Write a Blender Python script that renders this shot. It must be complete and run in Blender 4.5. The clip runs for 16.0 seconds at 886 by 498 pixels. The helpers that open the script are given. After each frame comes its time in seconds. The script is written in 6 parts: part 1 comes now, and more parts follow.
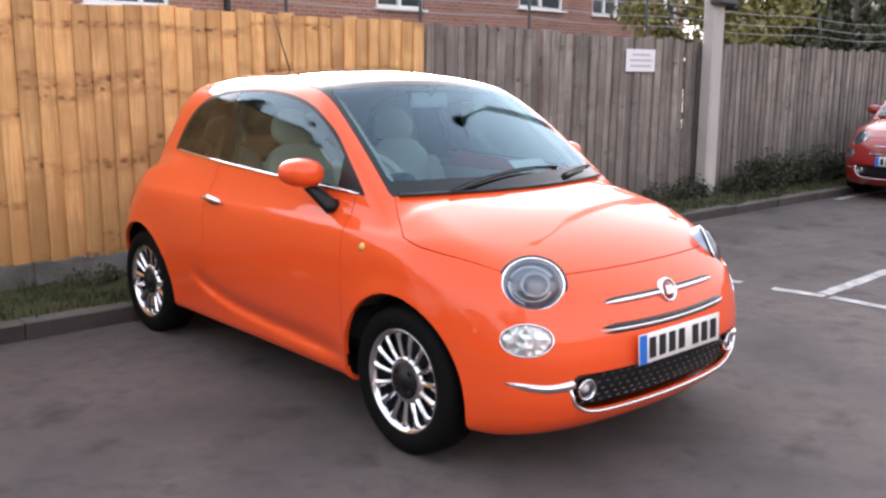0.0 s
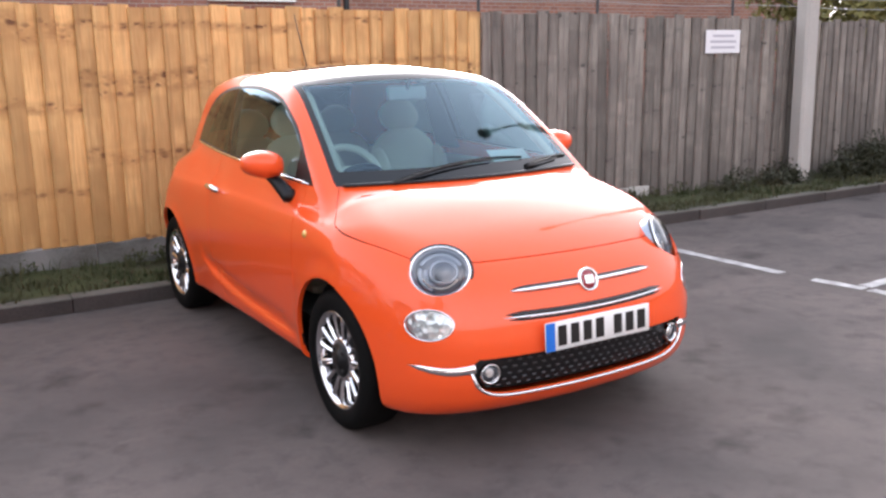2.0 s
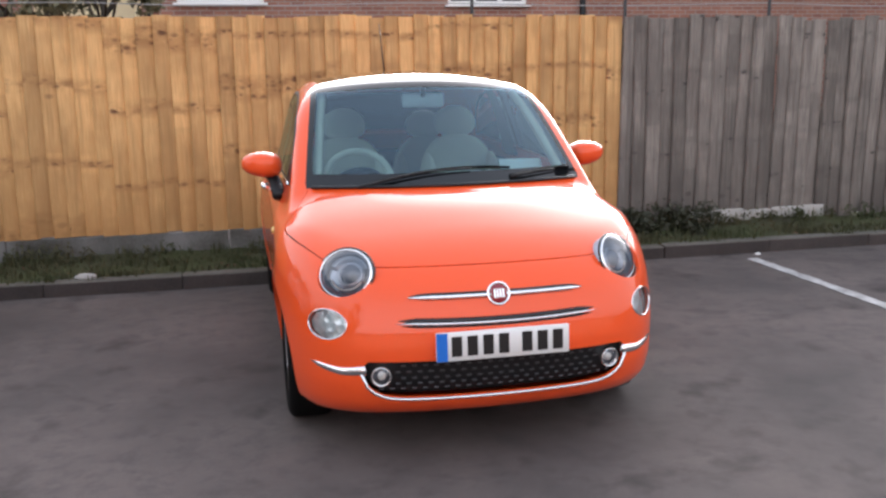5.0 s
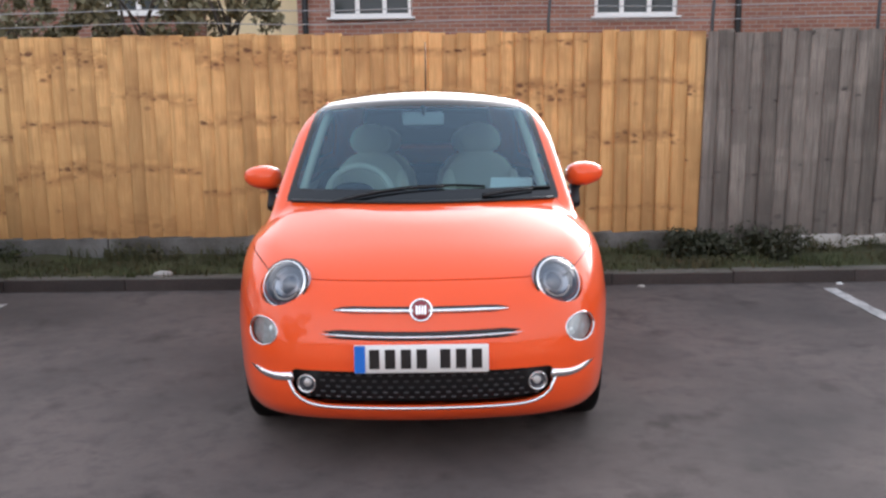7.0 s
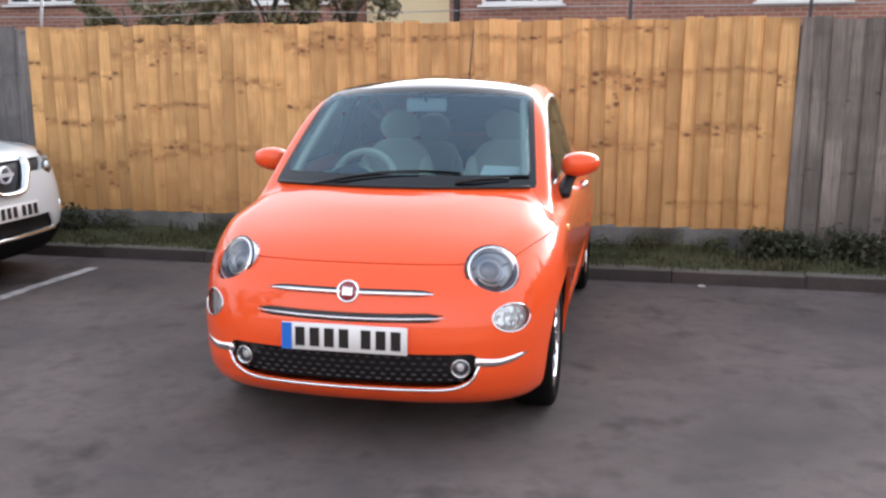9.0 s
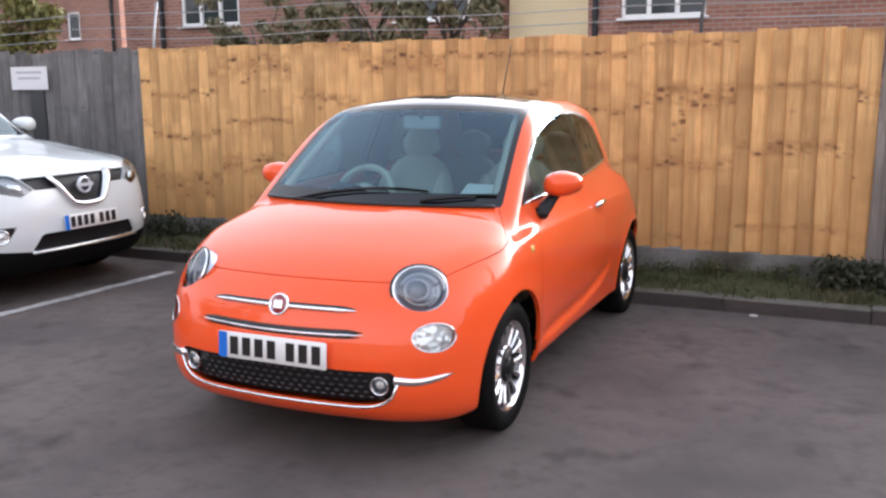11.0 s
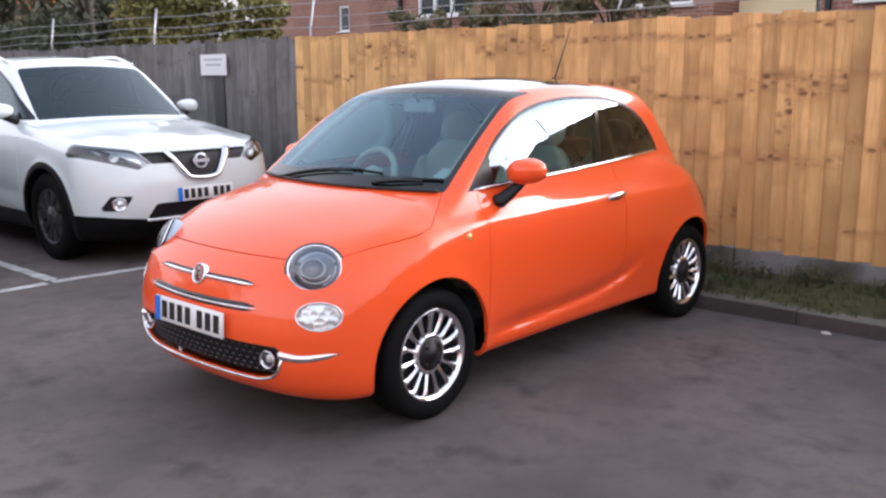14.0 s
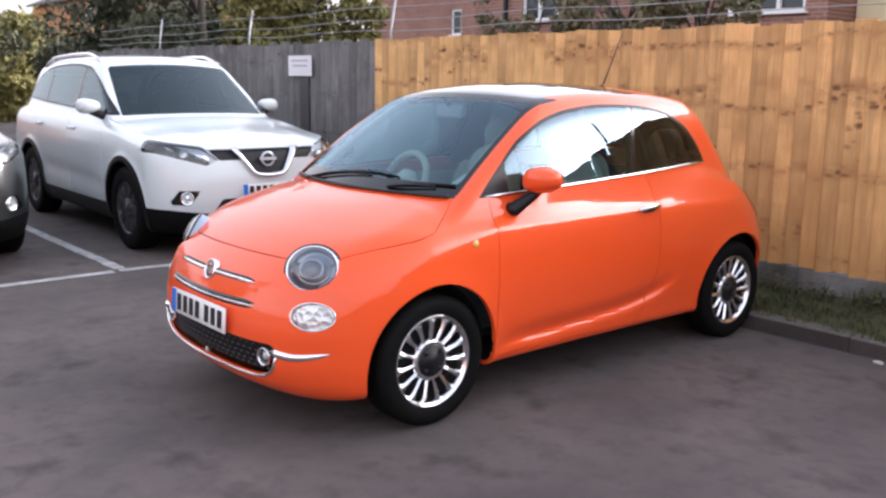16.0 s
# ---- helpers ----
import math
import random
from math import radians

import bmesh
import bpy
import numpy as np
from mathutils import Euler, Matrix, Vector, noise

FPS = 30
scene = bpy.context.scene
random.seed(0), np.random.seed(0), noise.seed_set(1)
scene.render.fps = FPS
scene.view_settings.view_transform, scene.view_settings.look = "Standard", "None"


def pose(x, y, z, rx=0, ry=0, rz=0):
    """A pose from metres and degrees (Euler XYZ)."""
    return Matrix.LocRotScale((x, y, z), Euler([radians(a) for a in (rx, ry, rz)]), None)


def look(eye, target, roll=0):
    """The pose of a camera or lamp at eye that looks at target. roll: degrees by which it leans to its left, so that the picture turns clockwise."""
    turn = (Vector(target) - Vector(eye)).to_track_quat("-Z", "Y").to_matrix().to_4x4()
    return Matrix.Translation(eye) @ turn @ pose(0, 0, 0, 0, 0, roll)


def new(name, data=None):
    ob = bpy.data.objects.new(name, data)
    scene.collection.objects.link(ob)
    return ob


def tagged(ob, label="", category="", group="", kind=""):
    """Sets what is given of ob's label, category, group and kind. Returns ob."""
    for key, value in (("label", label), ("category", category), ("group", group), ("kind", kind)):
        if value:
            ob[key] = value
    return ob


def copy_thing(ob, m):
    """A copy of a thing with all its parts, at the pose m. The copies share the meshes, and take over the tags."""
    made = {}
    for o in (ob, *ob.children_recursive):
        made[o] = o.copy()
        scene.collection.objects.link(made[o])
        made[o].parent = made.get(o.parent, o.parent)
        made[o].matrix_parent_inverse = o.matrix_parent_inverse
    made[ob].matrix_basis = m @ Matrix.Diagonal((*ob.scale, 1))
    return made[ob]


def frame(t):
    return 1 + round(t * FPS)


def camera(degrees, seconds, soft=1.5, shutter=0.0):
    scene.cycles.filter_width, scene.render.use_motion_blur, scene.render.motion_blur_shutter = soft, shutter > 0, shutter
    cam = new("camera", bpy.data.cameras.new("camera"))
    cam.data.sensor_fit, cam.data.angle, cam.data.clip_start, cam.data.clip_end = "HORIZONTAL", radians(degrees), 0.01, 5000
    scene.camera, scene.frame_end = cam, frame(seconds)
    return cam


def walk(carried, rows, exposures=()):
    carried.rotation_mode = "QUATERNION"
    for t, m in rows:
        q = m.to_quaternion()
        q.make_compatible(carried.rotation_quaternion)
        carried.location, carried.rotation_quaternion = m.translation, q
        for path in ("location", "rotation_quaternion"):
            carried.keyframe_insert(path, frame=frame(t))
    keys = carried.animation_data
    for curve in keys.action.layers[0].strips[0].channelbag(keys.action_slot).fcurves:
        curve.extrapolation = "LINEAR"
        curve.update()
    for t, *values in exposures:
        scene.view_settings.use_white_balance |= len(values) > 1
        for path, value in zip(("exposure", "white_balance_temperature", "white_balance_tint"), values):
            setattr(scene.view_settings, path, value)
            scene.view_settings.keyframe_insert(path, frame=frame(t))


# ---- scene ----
cam = camera(52.1, 16.0, 2.5)
PATH = [
    (0, (-2.865, -2.593, 1.437), (-1.56, -1.124, 1.067), 0.2),
    (0.5, (-2.743, -2.751, 1.437), (-1.494, -1.237, 1.053), 0.0),
    (1, (-2.586, -2.874, 1.441), (-1.439, -1.282, 1.05), -0.7),
    (1.5, (-2.422, -3.035, 1.482), (-1.33, -1.41, 1.078), -1.5),
    (2, (-2.247, -3.26, 1.484), (-1.225, -1.589, 1.079), -1.1),
    (2.5, (-2.065, -3.404, 1.479), (-1.119, -1.693, 1.059), -1.6),
    (3, (-1.87, -3.508, 1.501), (-1.01, -1.749, 1.091), -2.1),
    (3.5, (-1.653, -3.639, 1.502), (-0.915, -1.825, 1.095), -2.1),
    (4, (-1.43, -3.772, 1.496), (-0.8, -1.916, 1.098), -0.7),
    (4.2, (-1.325, -3.789, 1.475), (-0.743, -1.916, 1.083), -1.2),
    (6.3, (-0.338, -3.985, 1.528), (-0.155, -2.033, 1.132), -0.4),
    (6.5, (-0.241, -3.983, 1.527), (-0.108, -2.025, 1.141), -1.3),
    (7, (0.071, -4.082, 1.532), (0.081, -2.116, 1.166), -0.7),
    (7.5, (0.321, -4.087, 1.524), (0.231, -2.124, 1.149), -0.7),
    (8, (0.562, -4.013, 1.538), (0.389, -2.057, 1.156), -0.8),
    (8.5, (0.869, -4.033, 1.528), (0.548, -2.094, 1.156), -1.0),
    (9, (1.121, -4.01, 1.519), (0.703, -2.093, 1.131), -0.2),
    (9.2, (1.224, -3.975, 1.486), (0.761, -2.064, 1.121), -0.3),
    (11.3, (2.222, -3.582, 1.535), (1.363, -1.813, 1.17), -0.8),
    (11.5, (2.308, -3.514, 1.53), (1.411, -1.765, 1.16), -1.1),
    (12, (2.622, -3.452, 1.528), (1.597, -1.775, 1.154), -1.0),
    (12.5, (2.816, -3.276, 1.506), (1.708, -1.655, 1.126), -0.9),
    (13, (3.007, -3.091, 1.523), (1.831, -1.518, 1.146), -0.9),
    (13.5, (3.24, -2.946, 1.499), (1.968, -1.45, 1.118), -0.7),
    (14, (3.356, -2.785, 1.482), (2.036, -1.33, 1.11), -0.2),
    (14.5, (3.439, -2.629, 1.481), (2.077, -1.213, 1.109), 0.6),
    (15, (3.518, -2.492, 1.487), (2.098, -1.137, 1.102), 0.6),
    (15.5, (3.629, -2.438, 1.488), (2.15, -1.147, 1.108), 1.9),
    (16, (3.666, -2.421, 1.491), (2.169, -1.147, 1.125), 0.9),
]
walk(cam, [(t, look(eye, target, roll)) for t, eye, target, roll in PATH], [(0, 2.43, 6500, 18), (2.8, 2.53, 6500, 18), (3.6, 2.36, 6480, 17), (6.3, 2.09, 6380, 15), (7.2, 2.12, 6380, 15), (9, 2.27, 6370, 15), (11.5, 2.28, 6350, 17), (13, 2.20, 6310, 18), (16, 2.18, 6270, 19)])

# ---- world and light ----
world = bpy.data.worlds.new("sky")
scene.world = world
world.use_nodes = True
wn = world.node_tree
sky = wn.nodes.new("ShaderNodeTexSky")
sky.sky_type = "NISHITA"
sky.sun_disc = False
SUN_ELEV, SUN_AZ = radians(10), radians(24)   # azimuth from +y towards +x
sky.sun_elevation, sky.sun_rotation = SUN_ELEV, SUN_AZ
sky.air_density, sky.dust_density = 1.0, 8.0
haze = wn.nodes.new("ShaderNodeHueSaturation")
haze.inputs["Saturation"].default_value = 0.12
wn.links.new(sky.outputs[0], haze.inputs["Color"])
haze.inputs["Value"].default_value = 0.95
veil = wn.nodes.new("ShaderNodeMix")   # an even veil of thin cloud over the whole sky
veil.data_type, veil.blend_type = "RGBA", "ADD"
veil.inputs["Factor"].default_value = 1.0
up, lift_z, tone = wn.nodes.new("ShaderNodeTexCoord"), wn.nodes.new("ShaderNodeSeparateXYZ"), wn.nodes.new("ShaderNodeMix")
tone.data_type = "RGBA"   # whiter towards the horizon, bluer overhead
tone.inputs["A"].default_value, tone.inputs["B"].default_value = (1.50, 1.45, 1.45, 1), (0.32, 0.54, 0.82, 1)
wn.links.new(up.outputs["Generated"], lift_z.inputs[0])
wn.links.new(lift_z.outputs[2], tone.inputs["Factor"])
wn.links.new(tone.outputs["Result"], veil.inputs["B"])
wn.links.new(haze.outputs[0], veil.inputs["A"])
wn.links.new(veil.outputs["Result"], wn.nodes["Background"].inputs[0])
wn.nodes["Background"].inputs[1].default_value = 0.15
sun = new("sun", bpy.data.lights.new("sun", "SUN"))
sun.data.energy, sun.data.angle, sun.data.color = 0.5, radians(12.0), (1.0, 0.86, 0.68)
sun.matrix_world = look((0, 0, 0), (-math.sin(SUN_AZ) * math.cos(SUN_ELEV), -math.cos(SUN_AZ) * math.cos(SUN_ELEV), -math.sin(SUN_ELEV)))


# ---- materials ----
def material(name, color, rough=0.5, metal=0.0, grain=0.0, scale=40.0, bump=0.0, coat=0.0, spread=0.0, stretch=(1, 1, 1), second=None, blotch=0.0, blotch_scale=1.5):
    """A surface with fine grain and broad blotches in its colour, relief, and a spread from piece to piece."""
    m = bpy.data.materials.new(name)
    m.use_nodes = True
    t = m.node_tree
    n, l = t.nodes, t.links
    b = n["Principled BSDF"]
    b.inputs["Roughness"].default_value = rough
    b.inputs["Metallic"].default_value = metal
    b.inputs["Coat Weight"].default_value = coat
    b.inputs["Coat Roughness"].default_value = 0.03
    b.inputs["Base Color"].default_value = (*color, 1)
    if not (grain or bump or spread or blotch):
        return m
    co = n.new("ShaderNodeTexCoord")
    mp = n.new("ShaderNodeMapping")
    mp.inputs["Scale"].default_value = stretch
    l.new(co.outputs["Object"], mp.inputs[0])
    fine = n.new("ShaderNodeTexNoise")
    fine.inputs["Scale"].default_value, fine.inputs["Detail"].default_value = scale, 6
    l.new(mp.outputs[0], fine.inputs["Vector"])
    broad = n.new("ShaderNodeTexNoise")
    broad.inputs["Scale"].default_value, broad.inputs["Detail"].default_value = blotch_scale, 4
    l.new(mp.outputs[0], broad.inputs["Vector"])
    mix = n.new("ShaderNodeMix")
    mix.data_type = "RGBA"
    mix.inputs["A"].default_value = (*color, 1)
    mix.inputs["B"].default_value = (*(second or [c * 0.45 for c in color]), 1)
    sm = n.new("ShaderNodeMath")
    sm.operation = "MULTIPLY_ADD"
    l.new(fine.outputs[0], sm.inputs[0])
    sm.inputs[1].default_value = grain * 2
    sm.inputs[2].default_value = -grain * 0.5
    sb = n.new("ShaderNodeMath")
    sb.operation = "MULTIPLY_ADD"
    l.new(broad.outputs[0], sb.inputs[0])
    sb.inputs[1].default_value = blotch * 2.4
    sb.inputs[2].default_value = -blotch * 0.85
    ad = n.new("ShaderNodeMath")
    ad.use_clamp = True
    l.new(sm.outputs[0], ad.inputs[0])
    l.new(sb.outputs[0], ad.inputs[1])
    l.new(ad.outputs[0], mix.inputs["Factor"])
    out = mix.outputs["Result"]
    if spread:
        info = n.new("ShaderNodeObjectInfo")
        hsv = n.new("ShaderNodeHueSaturation")
        mr = n.new("ShaderNodeMapRange")
        mr.inputs["To Min"].default_value, mr.inputs["To Max"].default_value = 1 - spread, 1 + spread
        l.new(info.outputs["Random"], mr.inputs["Value"])
        l.new(mr.outputs[0], hsv.inputs["Value"])
        l.new(out, hsv.inputs["Color"])
        out = hsv.outputs[0]
    l.new(out, b.inputs["Base Color"])
    if bump:
        bp = n.new("ShaderNodeBump")
        bp.inputs["Strength"].default_value, bp.inputs["Distance"].default_value = bump, 0.01
        l.new(fine.outputs[0], bp.inputs["Height"])
        l.new(bp.outputs[0], b.inputs["Normal"])
    return m


def glass(name, color, clear=0.75, rough=0.02, ior=1.6, sheen=(1, 1, 1)):
    """Window glass: tinted see-through with a mirror gloss that follows the viewing angle."""
    m = bpy.data.materials.new(name)
    m.use_nodes = True
    n, l = m.node_tree.nodes, m.node_tree.links
    n.remove(n["Principled BSDF"])
    tr, gl, mx, fr = n.new("ShaderNodeBsdfTransparent"), n.new("ShaderNodeBsdfGlossy"), n.new("ShaderNodeMixShader"), n.new("ShaderNodeFresnel")
    tr.inputs[0].default_value = (*[c * clear for c in color], 1)
    gl.inputs[0].default_value, gl.inputs["Roughness"].default_value = (*sheen, 1), rough
    fr.inputs["IOR"].default_value = ior
    l.new(fr.outputs[0], mx.inputs[0])
    l.new(tr.outputs[0], mx.inputs[1])
    l.new(gl.outputs[0], mx.inputs[2])
    l.new(mx.outputs[0], n["Material Output"].inputs[0])
    return m


def facets(name):
    """A bright lamp reflector pressed into small facets."""
    m = material(name, (0.74, 0.82, 0.84), 0.12, metal=0.6)
    n, l = m.node_tree.nodes, m.node_tree.links
    co, vo, bp = n.new("ShaderNodeTexCoord"), n.new("ShaderNodeTexVoronoi"), n.new("ShaderNodeBump")
    vo.inputs["Scale"].default_value = 34
    bp.inputs["Strength"].default_value, bp.inputs["Distance"].default_value = 0.6, 0.010
    l.new(co.outputs["Object"], vo.inputs["Vector"])
    l.new(vo.outputs["Distance"], bp.inputs["Height"])
    l.new(bp.outputs[0], n["Principled BSDF"].inputs["Normal"])
    return m


ORANGE = material("orange_paint", (0.88, 0.095, 0.018), 0.34, coat=0.9)
ORANGE.node_tree.nodes["Principled BSDF"].inputs["Specular IOR Level"].default_value = 0.12
WHITE_PAINT = material("white_paint", (0.64, 0.695, 0.70), 0.3, coat=1.0)
RED_PAINT = material("red_paint", (0.30, 0.014, 0.012), 0.3, coat=1.0)
GREY_PAINT = material("dark_grey_paint", (0.018, 0.022, 0.022), 0.3, coat=1.0)
BLACK_GLASS = material("black_glass", (0.006, 0.007, 0.008), 0.03)
ROOF_GLASS = material("roof_glass", (0.006, 0.007, 0.009), 0.05, coat=1.0)
ROOF_GLASS.node_tree.nodes["Principled BSDF"].inputs["Specular IOR Level"].default_value = 1.0
BLACK_PLASTIC = material("black_plastic", (0.007, 0.007, 0.008), 0.45, grain=0.3, scale=300, bump=0.1)
BLACK_GLOSS = material("black_gloss", (0.008, 0.008, 0.009), 0.12)
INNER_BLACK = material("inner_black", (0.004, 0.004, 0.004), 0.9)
RUBBER = material("tyre_rubber", (0.0055, 0.0055, 0.0055), 0.75, grain=0.4, scale=60, bump=0.15)
RUBBER.node_tree.nodes["Principled BSDF"].inputs["Specular IOR Level"].default_value = 0.1
BLACK_PLASTIC.node_tree.nodes["Principled BSDF"].inputs["Specular IOR Level"].default_value = 0.35
CHROME = material("chrome", (0.86, 0.86, 0.87), 0.08, metal=1.0)
ALLOY = material("polished_alloy", (0.84, 0.84, 0.86), 0.13, metal=1.0)
ALLOY_DARK = material("dark_alloy", (0.07, 0.07, 0.075), 0.4, metal=0.6)
LENS = glass("lens_glass", (1, 1, 1), 0.95, ior=1.8)
CAR_GLASS = glass("car_glass", (0.72, 0.98, 1.0), 0.85, ior=1.85, sheen=(0.62, 0.84, 1.0))
TINT_GLASS = glass("tinted_glass", (0.75, 0.8, 0.8), 0.36, ior=1.62, sheen=(0.8, 0.95, 1.0))
REFLECTOR = material("lamp_reflector", (0.66, 0.70, 0.75), 0.22, metal=0.25)
LAMP_BOWL = material("lamp_bowl", (0.20, 0.25, 0.33), 0.25, metal=0.3)
LAMP_GREY = material("lamp_grey", (0.34, 0.40, 0.48), 0.2, metal=0.5)
LAMP_GLASS = material("projector_glass", (0.10, 0.13, 0.18), 0.04, coat=1.0)
LAMP_DARK = material("lamp_dark", (0.13, 0.15, 0.19), 0.3)
FACET = facets("faceted_reflector")
CREAM = material("cream_leather", (0.74, 0.68, 0.56), 0.5, grain=0.3, scale=120, bump=0.1)
DARK_TRIM = material("dark_trim", (0.012, 0.013, 0.016), 0.6, grain=0.3, scale=150, bump=0.1)
PLATE_WHITE = material("plate_white", (0.78, 0.78, 0.76), 0.3)
PLATE_BLUE = material("plate_blue", (0.01, 0.16, 0.62), 0.35)
PLATE_INK = material("plate_ink", (0.01, 0.01, 0.01), 0.4)
BADGE_RED = material("badge_red", (0.22, 0.012, 0.02), 0.2, coat=1.0)
AMBER = material("amber_lens", (0.75, 0.45, 0.12), 0.15, coat=1.0)
TAIL_RED = material("tail_lamp_red", (0.30, 0.006, 0.006), 0.12, coat=1.0)
MIRROR_GREY = material("mirror_housing_grey", (0.55, 0.57, 0.58), 0.5)
PAPER = material("paper", (0.8, 0.8, 0.78), 0.7)


# ---- mesh helpers ----
def link(name, me, mats, parent=None, label="", smooth=False):
    ob = new(name, me)
    for m in mats if isinstance(mats, (list, tuple)) else [mats]:
        me.materials.append(m)
    if smooth:
        me.polygons.foreach_set("use_smooth", [True] * len(me.polygons))
    if parent:
        ob.parent = parent
    if label:
        ob["label"] = label
    return ob


def part(name, bm, mat, parent=None, label="", smooth=True, sharp=35):
    """Links a bmesh as one mesh object."""
    me = bpy.data.meshes.new(name)
    if smooth:
        for e in bm.edges:
            e.smooth = len(e.link_faces) != 2 or e.calc_face_angle(0) < radians(sharp)
    bmesh.ops.recalc_face_normals(bm, faces=bm.faces)
    bm.to_mesh(me)
    bm.free()
    return link(name, me, mat, parent, label, smooth)


def box(bm, c, s, m=None, bevel=0.0, seg=1):
    """A box of size s round c, its edges bevelled."""
    made = bmesh.ops.create_cube(bm, size=1)["verts"]
    bmesh.ops.scale(bm, verts=made, vec=s)
    if bevel:
        edges = list({e for v in made for e in v.link_edges})
        made = list({v for f in bmesh.ops.bevel(bm, geom=edges, offset=bevel, segments=seg, affect="EDGES", profile=0.5)["faces"] for v in f.verts} | {v for v in made if v.is_valid})
    bmesh.ops.transform(bm, matrix=Matrix.Translation(c) @ (m or Matrix()), verts=made)
    return made


def tube(bm, pts, radius, seg=8, flat=1.0, up=(0, 0, 1), cap=True):
    """A round bar along points; radius may be a list; flat squeezes it along up."""
    pts = [Vector(p) for p in pts]
    rad = radius if isinstance(radius, (list, tuple)) else [radius] * len(pts)
    rings = []
    for i, p in enumerate(pts):
        d = (pts[min(i + 1, len(pts) - 1)] - pts[max(i - 1, 0)]).normalized()
        u = Vector(up)
        s = d.cross(u)
        if s.length < 1e-4:
            s = d.cross(Vector((1, 0, 0)))
        s.normalize()
        w = s.cross(d)
        rings.append([bm.verts.new(p + s * math.cos(a) * rad[i] + w * math.sin(a) * rad[i] * flat) for a in [2 * math.pi * k / seg for k in range(seg)]])
    for a, b in zip(rings, rings[1:]):
        for k in range(seg):
            bm.faces.new((a[k], a[(k + 1) % seg], b[(k + 1) % seg], b[k]))
    if cap:
        bm.faces.new(rings[0][::-1])
        bm.faces.new(rings[-1])
    return rings


def lathe(bm, prof, m, seg=48, close=False):
    """A profile of (radius, height) turned about z, then placed by m."""
    rings = []
    for r, h in prof:
        if r < 1e-6:
            rings.append([bm.verts.new(m @ Vector((0, 0, h)))] * seg)
        else:
            rings.append([bm.verts.new(m @ Vector((r * math.cos(2 * math.pi * k / seg), r * math.sin(2 * math.pi * k / seg), h))) for k in range(seg)])
    for a, b in zip(rings, rings[1:] + ([rings[0]] if close else [])):
        for k in range(seg):
            q = [a[k], a[(k + 1) % seg], b[(k + 1) % seg], b[k]]
            q = list(dict.fromkeys(q))
            if len(q) > 2:
                bm.faces.new(q)


def curve(*pts):
    """A smooth monotone curve through (x, y) pairs."""
    x, y = np.array(pts, float).T
    h, d = np.diff(x), np.diff(y) / np.diff(x)
    g = np.zeros_like(x)
    g[0], g[-1] = d[0], d[-1]
    for i in range(1, len(x) - 1):
        if d[i - 1] * d[i] > 0:
            a, b = 2 * h[i] + h[i - 1], h[i] + 2 * h[i - 1]
            g[i] = (a + b) / (a / d[i - 1] + b / d[i])

    def at(q):
        q = np.clip(q, x[0], x[-1])
        i = np.clip(np.searchsorted(x, q) - 1, 0, len(x) - 2)
        t = (q - x[i]) / h[i]
        return y[i] * (1 + 2 * t) * (1 - t) ** 2 + g[i] * h[i] * t * (1 - t) ** 2 + y[i + 1] * t * t * (3 - 2 * t) + g[i + 1] * h[i] * t * t * (t - 1)

    return at


def smax(a, b, k):
    h = np.clip(0.5 + 0.5 * (a - b) / k, 0, 1)
    return b + (a - b) * h + k * h * (1 - h)


def smin(a, b, k):
    return -smax(-a, -b, k)


